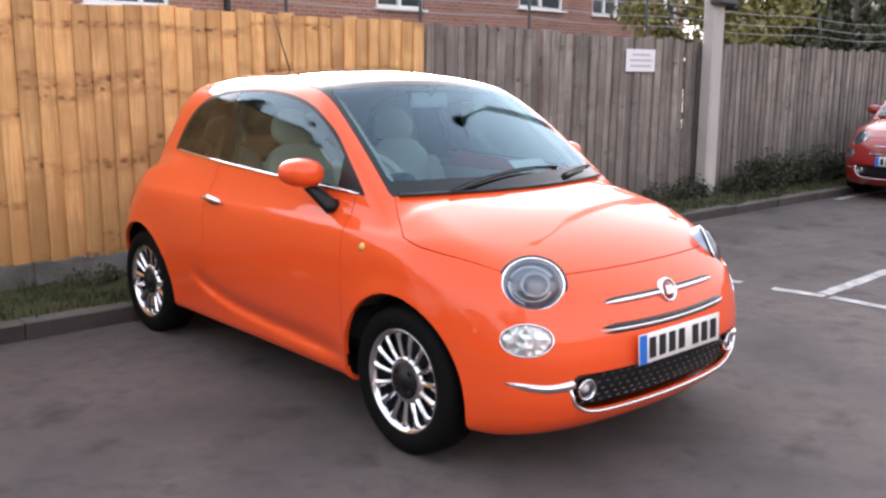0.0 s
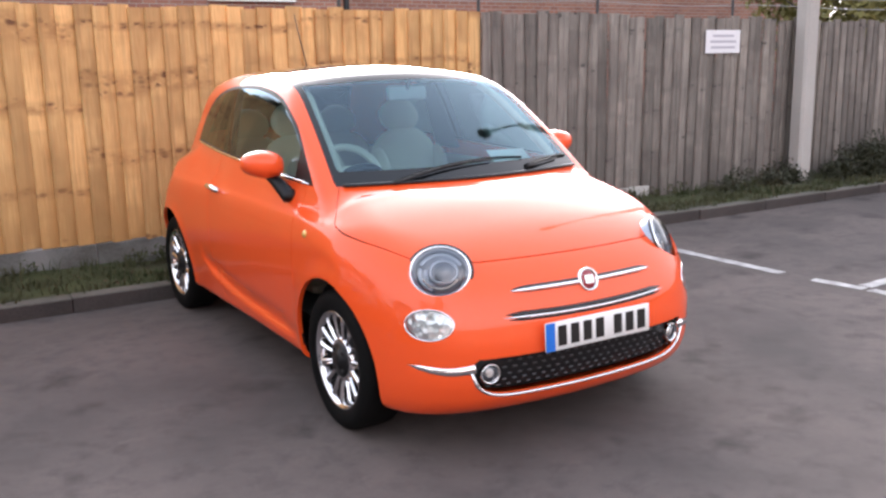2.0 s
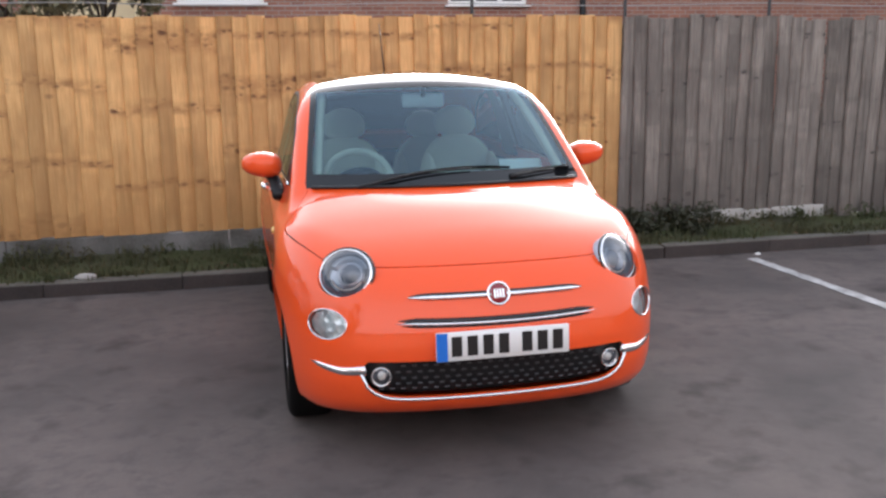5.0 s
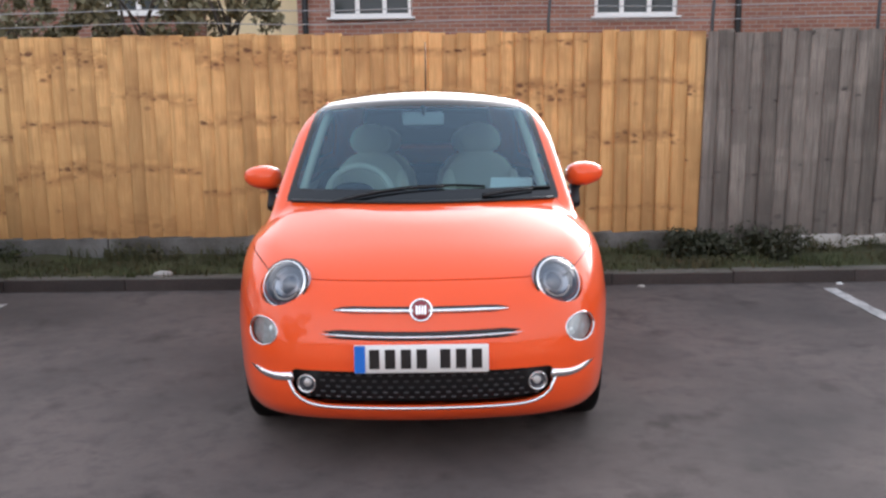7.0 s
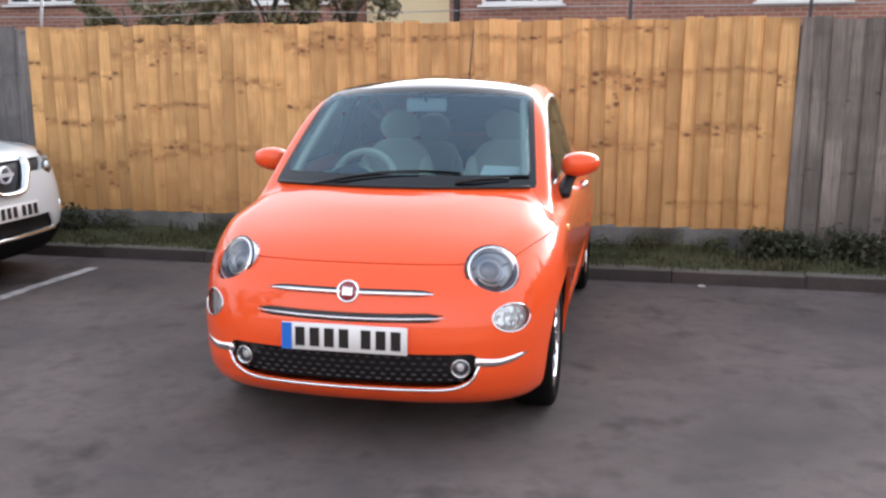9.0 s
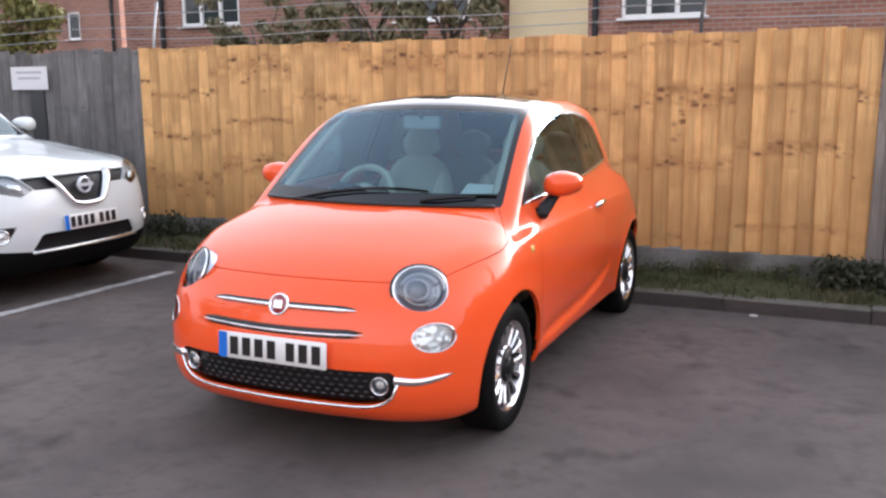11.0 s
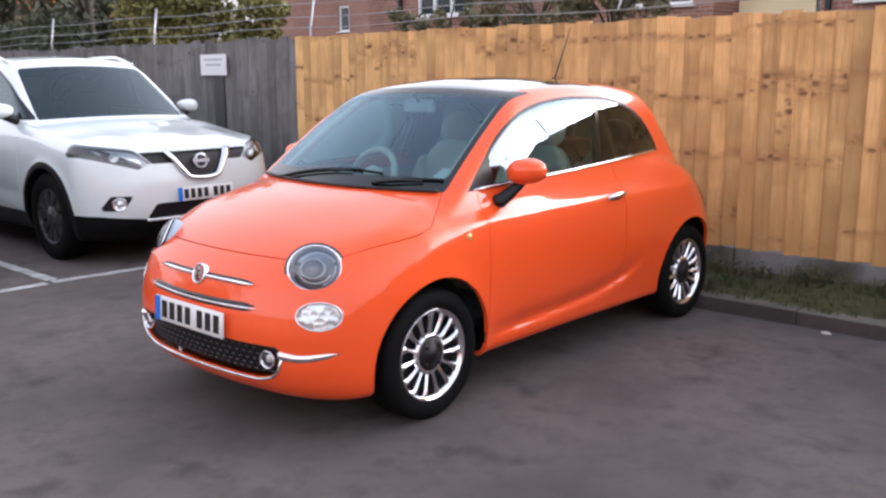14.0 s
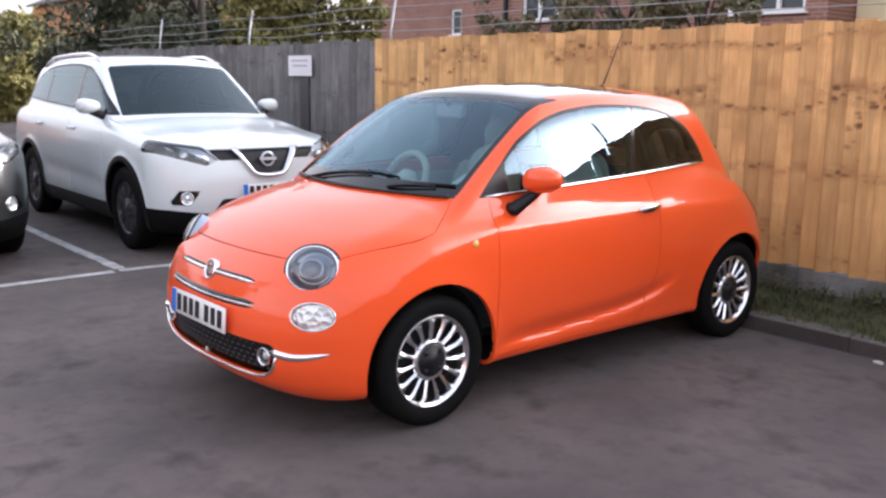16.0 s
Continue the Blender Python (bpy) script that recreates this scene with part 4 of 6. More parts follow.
def small_car_interior(car, full):
    seat(car, -0.33, 1.02)
    seat(car, 0.33, 1.02)
    seat(car, -0.30, 1.80, True)
    seat(car, 0.30, 1.80, True)
    bm = bmesh.new()
    box(bm, (0, 1.3, 0.34), (1.36, 2.2, 0.04))
    part("cabin_floor", bm, DARK_TRIM, car, "dark carpet", smooth=False)
    bm = bmesh.new()
    xs = np.linspace(-0.64, 0.64, 17)
    prof = [(0.16, 0.935), (0.30, 0.962), (0.46, 0.965), (0.58, 0.935), (0.62, 0.86), (0.60, 0.70), (0.5, 0.55)]
    rows = [[bm.verts.new((x, y + 0.10 * (x / 0.64) ** 2, z - 0.02 * (x / 0.64) ** 4)) for y, z in prof] for x in xs]
    for a, b in zip(rows, rows[1:]):
        for i in range(len(prof) - 1):
            bm.faces.new((a[i], b[i], b[i + 1], a[i + 1]))
    dash = part("dashboard", bm, DARK_TRIM, car, "dark dashboard")
    bm = bmesh.new()
    tube(bm, [(-0.36 + 0.10 * math.cos(a), 0.50 + 0.04 * abs(math.cos(a)), 0.955 + 0.055 * math.sin(a)) for a in np.linspace(0, math.pi, 12)], 0.02, 8)
    part("instrument_hood", bm, DARK_TRIM, dash)
    m = Matrix.Translation((-0.345, 0.70, 0.93)) @ Matrix.Rotation(radians(64), 4, "X")
    bm = bmesh.new()
    ring = [m @ Vector((0.170 * math.cos(a), 0.170 * math.sin(a), 0)) for a in np.linspace(0, 2 * math.pi, 41)]
    tube(bm, ring, 0.019, 10, cap=False)
    sw = part("steering_wheel", bm, CREAM, car, "cream steering wheel")
    bm = bmesh.new()
    lathe(bm, [(0.075, -0.02), (0.07, 0.015), (0.001, 0.028)], m, 24)
    for a in (0, 180, 270):
        d = Vector((math.cos(radians(a)), math.sin(radians(a)), 0))
        tube(bm, [m @ (d * 0.05), m @ (d * 0.165)], 0.016, 8)
    part("wheel_centre", bm, CREAM, sw)
    bm = bmesh.new()
    tube(bm, [m @ Vector((0, 0, -0.02)), m @ Vector((0, 0, -0.25))], 0.035, 10)
    part("steering_column", bm, DARK_TRIM, sw)
    bm = bmesh.new()
    box(bm, (0, 0.735, 1.335), (0.22, 0.03, 0.072), Matrix.Rotation(radians(-8), 4, "X"), 0.014, 2)
    rv = part("rear_view_mirror", bm, MIRROR_GREY, car, "grey rear-view mirror")
    bm = bmesh.new()
    tube(bm, [(0, 0.735, 1.35), (0, 0.70, 1.40)], 0.012, 8)
    part("mirror_stem", bm, DARK_TRIM, rv)
    # pale trims along the windscreen pillars
    post = curve((0.9, 0.665), (0.972, 0.652), (1.385, 0.565), (1.5, 0.535))
    for s in (1, -1):
        bm = bmesh.new()
        tube(bm, [front_at(small_field, s * (float(post(z)) - 0.045), float(z), -0.045, 1.0)[0] for z in np.linspace(1.0, 1.40, 10)], 0.022, 8)
        part("pillar_trim", bm, CREAM, car, "pale inner pillar trim")
    # door linings and headliner
    x, y, z = full.xyz()
    lin = full.moved(0.05)
    s1 = lin.split(np.where(x > 0.4, np.maximum.reduce([z - 0.95, 0.4 - z, 0.45 - y, y - 1.90]), 1.0))[0]
    for s in (1, -1):
        s1.split(-s1.v[:, 0] * s)[0].ob("door_lining", CREAM, car, "cream inner lining")
    posts = full.moved(0.03).split(np.where(x > 0.4, np.maximum.reduce([0.98 - z, z - 1.40, 1.44 - y - 0.25 * (1.37 - z), y - 1.60]), 1.0))[0]
    for s in (1, -1):
        posts.split(-posts.v[:, 0] * s)[0].ob("pillar_lining", DARK_TRIM, car, "dark inner pillar lining")
    hl = lin.split(np.where((z > 1.41) & (y > 0.9), -1.0, 1.0))[0]
    hl.ob("headliner", CREAM, car, "pale headliner")


small_car_details(car)
small_car_interior(car, car_skin)
bm = bmesh.new()
box(bm, (0.44, 0.46, 1.002), (0.21, 0.15, 0.003), Matrix.Rotation(radians(-8), 4, "Z") @ Matrix.Rotation(radians(30), 4, "X"))
tagged(part("paper_sheet", bm, PAPER, smooth=False), "white paper sheet lying on the dashboard", "paper")


# ---- the large cars: nose towards -y, front axle at y = 0 ----
def suv_field():
    sect = curve((0.15, 0.80), (0.25, 0.86), (0.40, 0.895), (0.60, 0.908), (0.80, 0.908), (0.95, 0.893), (1.06, 0.865), (1.2, 0.81))
    plan = curve((-1.0, 0.95), (-0.5, 0.985), (0, 1.0), (2.7, 1.0), (3.3, 0.975), (3.8, 0.90))
    nose = curve((0.15, -0.70), (0.25, -0.83), (0.36, -0.91), (0.50, -0.932), (0.62, -0.925), (0.75, -0.90), (0.88, -0.855), (0.95, -0.79), (1.02, -0.60), (1.15, 0.2))
    bonnet = curve((-1.0, 0.80), (-0.88, 0.90), (-0.75, 0.957), (-0.5, 1.01), (-0.1, 1.062), (0.3, 1.125), (0.5, 1.14), (3.0, 1.20), (3.8, 1.13))
    tail = curve((0.2, 3.55), (0.4, 3.68), (0.7, 3.70), (1.0, 3.66), (1.2, 3.58))
    cabin = curve((0.3, 0.79), (0.6, 0.815), (1.5, 0.83), (2.6, 0.805), (3.2, 0.755), (3.7, 0.69))
    roof = curve((0.6, 1.49), (1.05, 1.64), (1.3, 1.68), (1.8, 1.705), (2.5, 1.69), (3.2, 1.63), (3.6, 1.57))
    hatch = curve((1.0, 3.66), (1.2, 3.56), (1.5, 3.38), (1.7, 3.2))

    def field(x, y, z):
        r = np.minimum(np.hypot(y, z - 0.36), np.hypot(y - 2.705, z - 0.36))
        w = sect(z) * plan(y) + 0.016 * np.exp(-(((r - 0.42) / 0.05) ** 2))
        w = w - 0.02 * np.exp(-(((z - 0.50 - 0.03 * y) / 0.08) ** 2)) * np.clip((y - 0.4) / 0.3, 0, 1) * np.clip((2.4 - y) / 0.3, 0, 1)
        q = np.abs(x) / 0.9
        front = nose(z) + 0.10 * q**2 + 0.32 * q**6 - y
        back = y - tail(z) + 0.08 * q**2 + 0.25 * q**7
        top = z - bonnet(y) + 0.05 * (x / 0.8) ** 2 - 0.008 * np.exp(-(((np.abs(x) - 0.50) / 0.12) ** 2)) * np.clip(0.4 - y, 0, 1)
        low = smax(smax(smax(smax(x - w, top, 0.10), front, 0.06), back, 0.08), 0.20 - z, 0.05)
        ws = 0.36 + 1.50 * (z - 1.14) + 0.17 * (x / 0.7) ** 2 - y
        side = x - (cabin(y) - 0.33 * (z - 1.08))
        rf = z - roof(y) + 0.045 * (x / 0.6) ** 2
        rear = y - hatch(z) + 0.12 * (x / 0.7) ** 2
        up = smax(smax(smax(rf, side, 0.09), ws * 0.55, 0.05), rear, 0.08)
        return smin(low, np.maximum(up, 0.9 - z), 0.03)

    return field


big_field = suv_field()


def suv(label, paint, detail=True):
    car = tagged(new("sport_utility_car"), label, "car")
    F = big_field
    full = Skin.cast(F, 0.0, 2.9, 0.62, 84, 100, 52, 34, 2.2)
    x, y, z = full.xyz()
    arch = np.minimum(np.hypot(y, z - 0.36), np.hypot(y - 2.705, z - 0.36))
    rest = full.split(np.where(x > 0.5, arch - 0.405, 1.0))[1]
    x, y, z = rest.xyz()
    edge = curve((1.0, 0.73), (1.14, 0.70), (1.60, 0.585), (1.75, 0.54))
    pane, rest = rest.split(np.maximum.reduce([x - edge(z), 1.15 - 0.02 * (x / 0.7) ** 2 - z, z - 1.600 + 0.03 * (x / 0.6) ** 2, y - 1.35]))
    pane.ob("windscreen", TINT_GLASS, car, "dark windscreen")
    x, y, z = rest.xyz()
    belt = lambda q: 1.13 + 0.035 * (q - 0.5)
    arc = curve((0.50, 1.12), (0.80, 1.31), (1.1, 1.48), (1.4, 1.575), (1.9, 1.60), (2.5, 1.58), (3.0, 1.49), (3.25, 1.36), (3.36, 1.2))
    sides, rest = rest.split(np.where((x > 0.45) & (y > 0.49) & (y < 3.37), np.maximum(belt(y) - z, z - arc(y)), 1.0))
    x, y, z = sides.xyz()
    inner, ringed = sides.split(np.maximum(belt(y) + 0.015 - z, z - arc(y) + 0.02))
    ringed.ob("window_trim", BLACK_PLASTIC, car, "black window trim")
    for lo, hi, name in ((0.3, 1.46, "front_window"), (1.54, 2.50, "rear_door_window"), (2.55, 3.5, "quarter_window")):
        for s in (1, -1):
            xx, yy, zz = inner.xyz()
            w = inner.split(np.maximum.reduce([lo - yy, yy - hi, -inner.v[:, 0] * s]))[0]
            w.ob(name, TINT_GLASS, car, "dark side window glass")
    inner.moved(0.006).ob("window_posts", BLACK_GLOSS, car, "black window posts") if not detail else None
    for s in (1, -1):
        for yy in (1.50, 2.525):
            xx, ya, zz = inner.xyz()
            inner.split(np.maximum(np.abs(ya - yy) - (0.042 if yy < 2 else 0.027), -inner.v[:, 0] * s))[0].moved(-0.002).ob("window_post", BLACK_GLOSS, car, "black window post")
    x, y, z = rest.xyz()
    rw, rest = rest.split(np.where(y > 2.6, np.maximum.reduce([x - 0.6, 1.15 - z, z - 1.5]), 1.0))
    rw.ob("rear_window", TINT_GLASS, car, "dark rear window")
    # black cladding round the arches and along the sills
    x, y, z = rest.xyz()
    arch = np.minimum(np.hypot(y, z - 0.36), np.hypot(y - 2.705, z - 0.36))
    clad = np.where(x > 0.5, np.minimum(arch - 0.455, np.where((y > 0.2) & (y < 2.6), z - 0.36, 1.0)), 1.0)
    c, rest = rest.split(np.maximum(clad, -0.72 - y))
    c.moved(-0.006).ob("cladding", BLACK_PLASTIC, car, "black plastic cladding", 0.02)
    # lamps, grille, fog recesses, lower mouth
    x, y, z = rest.xyz()
    lo = lambda q: np.interp(q, [0.43, 0.535, 0.86], [0.822, 0.775, 0.872])
    hi = lambda q: np.interp(q, [0.43, 0.54, 0.86], [0.915, 0.928, 0.976])
    wedge = lambda q, h: q - 0.43 - 0.95 * (h - 0.817)
    hl, rest = rest.split(np.where(y < 0, np.maximum.reduce([-wedge(x, z), lo(x) - z, z - hi(x), y + 0.37]), 1.0))
    for s in (1, -1):
        h = hl.split(-hl.v[:, 0] * s)[0]
        lamp = h.ob("headlight", LENS, car, "swept-back clear headlight")
        h.moved(0.03).ob("reflector", REFLECTOR, lamp, "silver reflector")
        hx, hy, hz = h.xyz()
        h.split(0.66 + 1.6 * (hz - 0.90) - hx)[0].moved(0.014).ob("mask", BLACK_GLOSS, lamp, "dark outer mask")
        p, n = front_at(F, s * 0.68, 0.878, -0.022)
        bm = bmesh.new()
        lathe(bm, [(0.038, -0.02), (0.04, 0.006), (0.032, 0.010), (0.02, 0.016), (0.001, 0.018)], facing(p, n), 24)
        part("projector", bm, FACET, lamp, "bright projector")
        bm = bmesh.new()
        tube(bm, [front_at(F, s * xx, zz, -0.012)[0] for xx, zz in ((0.50, 0.815), (0.54, 0.835), (0.60, 0.865))], [0.004, 0.030, 0.016], 8)
        part("inner_lamp", bm, FACET, lamp, "bright inner reflector")
        bm = bmesh.new()
        tube(bm, [front_at(F, s * xx, zz, -0.014)[0] for xx, zz in ((0.74, 0.895), (0.77, 0.915), (0.79, 0.93))], [0.003, 0.012, 0.003], 8)
        part("inner_lamp", bm, FACET, lamp, "bright inner reflector")
    x, y, z = rest.xyz()
    gr, rest = rest.split(np.where(y < 0, np.maximum.reduce([wedge(x, z) + 0.006, 0.815 - 0.125 * np.clip((0.24 - x) / 0.12, 0, 1) - z, z - 0.905]), 1.0))
    gr.moved(0.02).ob("grille", BLACK_PLASTIC, car, "black upper grille")
    x, y, z = rest.xyz()
    fr, rest = rest.split(np.where(y < 0, np.maximum.reduce([0.675 - 0.70 * (z - 0.455) - x, x - 0.81 + 0.58 * (z - 0.455), 0.455 - z, z - 0.575]), 1.0))
    for s in (1, -1):
        fr.split(-fr.v[:, 0] * s)[0].moved(0.03).ob("fog_recess", BLACK_PLASTIC, car, "black fog lamp recess")
    x, y, z = rest.xyz()
    lm, rest = rest.split(np.where(y < 0, np.maximum.reduce([x - 0.50 + 0.65 * (z - 0.39), 0.385 - z, z - 0.505]), 1.0))
    lm.moved(0.03).ob("lower_grille", BLACK_PLASTIC, car, "black lower grille")
    x, y, z = rest.xyz()
    sk, rest = rest.split(np.where(y < -0.3, z - 0.385 - 0.03 * np.clip((x - 0.5) / 0.3, 0, 1), 1.0))
    sk.ob("lower_bumper", RUBBER, car, "dark lower bumper", 0.02)
    # bonnet and doors
    x, y, z = rest.xyz()
    bon = np.where((y < 0.6) & (z > 0.7), np.maximum.reduce([x - 0.80, 0.892 - z, y - 0.62]), 1.0)
    hood, rest = rest.split(bon)
    x, y, z = hood.xyz()
    hood.split(np.maximum(x - 0.80, 0.892 - z) + 0.005)[0].ob("bonnet", paint, car, "", 0.012)
    for lo_y, hi_y in ((0.52, 1.50), (1.50, 2.52)):
        x, y, z = rest.xyz()
        d, rest = rest.split(np.where(x > 0.6, np.maximum.reduce([lo_y - y, y - hi_y, 0.37 - z, z - belt(y) + 0.002]), 1.0))
        x, y, z = d.xyz()
        d = d.split(np.maximum.reduce([lo_y - y, y - hi_y, 0.37 - z]) + 0.005)[0]
        for s in (1, -1):
            door = d.split(-d.v[:, 0] * s)[0].ob("door", paint, car, "", 0.012)
            p, n = side_at(F, hi_y - 0.14, 0.985, s, 0.012)
            bm = bmesh.new()
            tube(bm, [p + Vector((0, e, 0)) for e in (-0.1, -0.05, 0.05, 0.1)], [0.010, 0.016, 0.016, 0.010], 8)
            part("handle", bm, paint, door, "handle")
    rest.ob("body", paint, car, "", 0.02)
    # black backing shell; its colour stands in for shade in the panel gaps
    x, y, z = full.xyz()
    shell = full.moved(0.06)
    a2 = np.where(x > 0.5, np.minimum(np.hypot(y, z - 0.36), np.hypot(y - 2.705, z - 0.36)) - 0.405, 1.0)
    shell = shell.split(a2)[1]
    shell.split(shell.v[:, 2] - 1.0)[0].ob("inner_shell", INNER_BLACK, car, "black backing shell that darkens the panel gaps")
    for s in (1, -1):
        for yy in (0.0, 2.705):
            wheel(car, (s * 0.79, yy, 0.36), s, 0.36, 0.232, 0.225, 10, ALLOY_DARK, INNER_BLACK, ALLOY_DARK)
        # fog lamp, door mirror, roof rail
        p, n = front_at(F, s * 0.69, 0.512, -0.012)
        bm = bmesh.new()
        lathe(bm, [(0.053, -0.02), (0.055, 0.014), (0.048, 0.017), (0.043, 0.004), (0.041, -0.004)], facing(p, (n[0], -1, 0)), 28)
        fog = part("fog_lamp", bm, CHROME, car, "chrome-ringed fog lamp")
        bm = bmesh.new()
        lathe(bm, [(0.043, 0.002), (0.030, -0.003), (0.016, 0.006), (0.001, 0.009)], facing(p, (n[0], -1, 0)), 24)
        part("reflector", bm, FACET, fog, "bright faceted reflector")
        bm = bmesh.new()
        vs = bmesh.ops.create_uvsphere(bm, u_segments=20, v_segments=12, radius=1)["verts"]
        for v in vs:
            q = v.co
            q = q / (abs(q.x) ** 2.6 + abs(q.y) ** 2.6 + abs(q.z) ** 2.6) ** (1 / 2.6)
            v.co = Vector((s * 0.915 + q.x * 0.105, 0.78 + q.y * (0.115 if q.y < 0 else 0.05), 1.21 + q.z * (0.066 + 0.012 * q.x * s)))
        mir = part("door_mirror", bm, paint, car, "", sharp=80)
        bm = bmesh.new()
        tube(bm, [side_at(F, 0.68, 1.12, s, -0.02)[0], (s * 0.92, 0.76, 1.18)], [0.04, 0.035], 8)
        part("mirror_arm", bm, BLACK_PLASTIC, mir)
        bm = bmesh.new()
        pts = []
        for t in np.linspace(0, 1, 13):
            yy = 1.25 + 1.75 * t
            q, _ = top_at(F, s * 0.60, yy, 0.0, 1.2)
            pts.append(q + Vector((0, 0, 0.045 * min(1.0, 6 * t, 6 * (1 - t)))))
        tube(bm, pts, 0.017, 8)
        part("roof_rail", bm, ALLOY, car, "silver roof rail")
    bm = bmesh.new()
    tube(bm, [front_at(F, x, z, 0.010)[0] for x, z in ((-0.285, 0.905), (-0.235, 0.84), (-0.185, 0.765), (-0.145, 0.71), (-0.115, 0.692), (-0.06, 0.684), (0, 0.682), (0.06, 0.684), (0.115, 0.692), (0.145, 0.71), (0.185, 0.765), (0.235, 0.84), (0.285, 0.905))], 0.034, 8, 0.6)
    part("grille_chrome", bm, ALLOY, car, "silver grille strip")
    bm = bmesh.new()
    tube(bm, [front_at(F, x, 0.378, 0.004)[0] for x in np.linspace(-0.5, 0.5, 15)], 0.012, 8)
    part("bumper_strip", bm, CHROME, car, "silver bumper strip")
    p, n = front_at(F, 0, 0.815, 0.012)
    m = facing(p, (0, -1, 0.1))
    bm = bmesh.new()
    lathe(bm, [(0.062, -0.01), (0.062, 0.008), (0.05, 0.012), (0.047, 0.0)], m, 32)
    box(bm, m @ Vector((0, 0, 0.006)), (0.15, 0.012, 0.026))
    part("badge", bm, REFLECTOR, car, "plain chrome ring badge")
    p, n = front_at(F, 0, 0.562, 0.012)
    plate(car, facing(p, (0, -1, 0.05)))
    bm = bmesh.new()
    box(bm, (0, 1.35, 0.30), (1.4, 3.6, 0.08), bevel=0.02)
    part("underbody", bm, INNER_BLACK, car, "black underbody")
    # seats and dashboard
    for sx in (-0.38, 0.38):
        bm = bmesh.new()
        box(bm, (sx, 1.75, 1.0), (0.48, 0.14, 0.66), Matrix.Rotation(radians(-14), 4, "X"), 0.05, 2)
        box(bm, (sx, 1.86, 1.40), (0.26, 0.09, 0.17), None, 0.035, 2)
        part("seat", bm, DARK_TRIM, car, "dark seat")
    bm = bmesh.new()
    box(bm, (0, 0.85, 0.98), (1.4, 0.6, 0.2), None, 0.06, 2)
    part("dashboard", bm, DARK_TRIM, car, "dark dashboard")
    return car


white_suv = suv("white sport utility car with black cladding and roof rails, parked", WHITE_PAINT)
white_suv.matrix_world = pose(-4.03, 1.42, 0, 0, 0, 89.3)
# a dark grey one stands in the next bay
grey_suv = copy_thing(white_suv, pose(-4.52, -1.16, 0, 0, 0, 89))
tagged(grey_suv, "dark grey sport utility car parked in the next bay")
red_car = copy_thing(car, pose(8.95, 1.86, 0, 0, 0, -88))
tagged(red_car, "glossy red small hatchback car, parked near the fence")
for thing, old, paint in ((grey_suv, WHITE_PAINT, GREY_PAINT), (red_car, ORANGE, RED_PAINT)):
    for o in thing.children_recursive:
        if o.type == "MESH" and o.data.materials and o.data.materials[0] == old:
            o.material_slots[0].link = "OBJECT"
            o.material_slots[0].material = paint


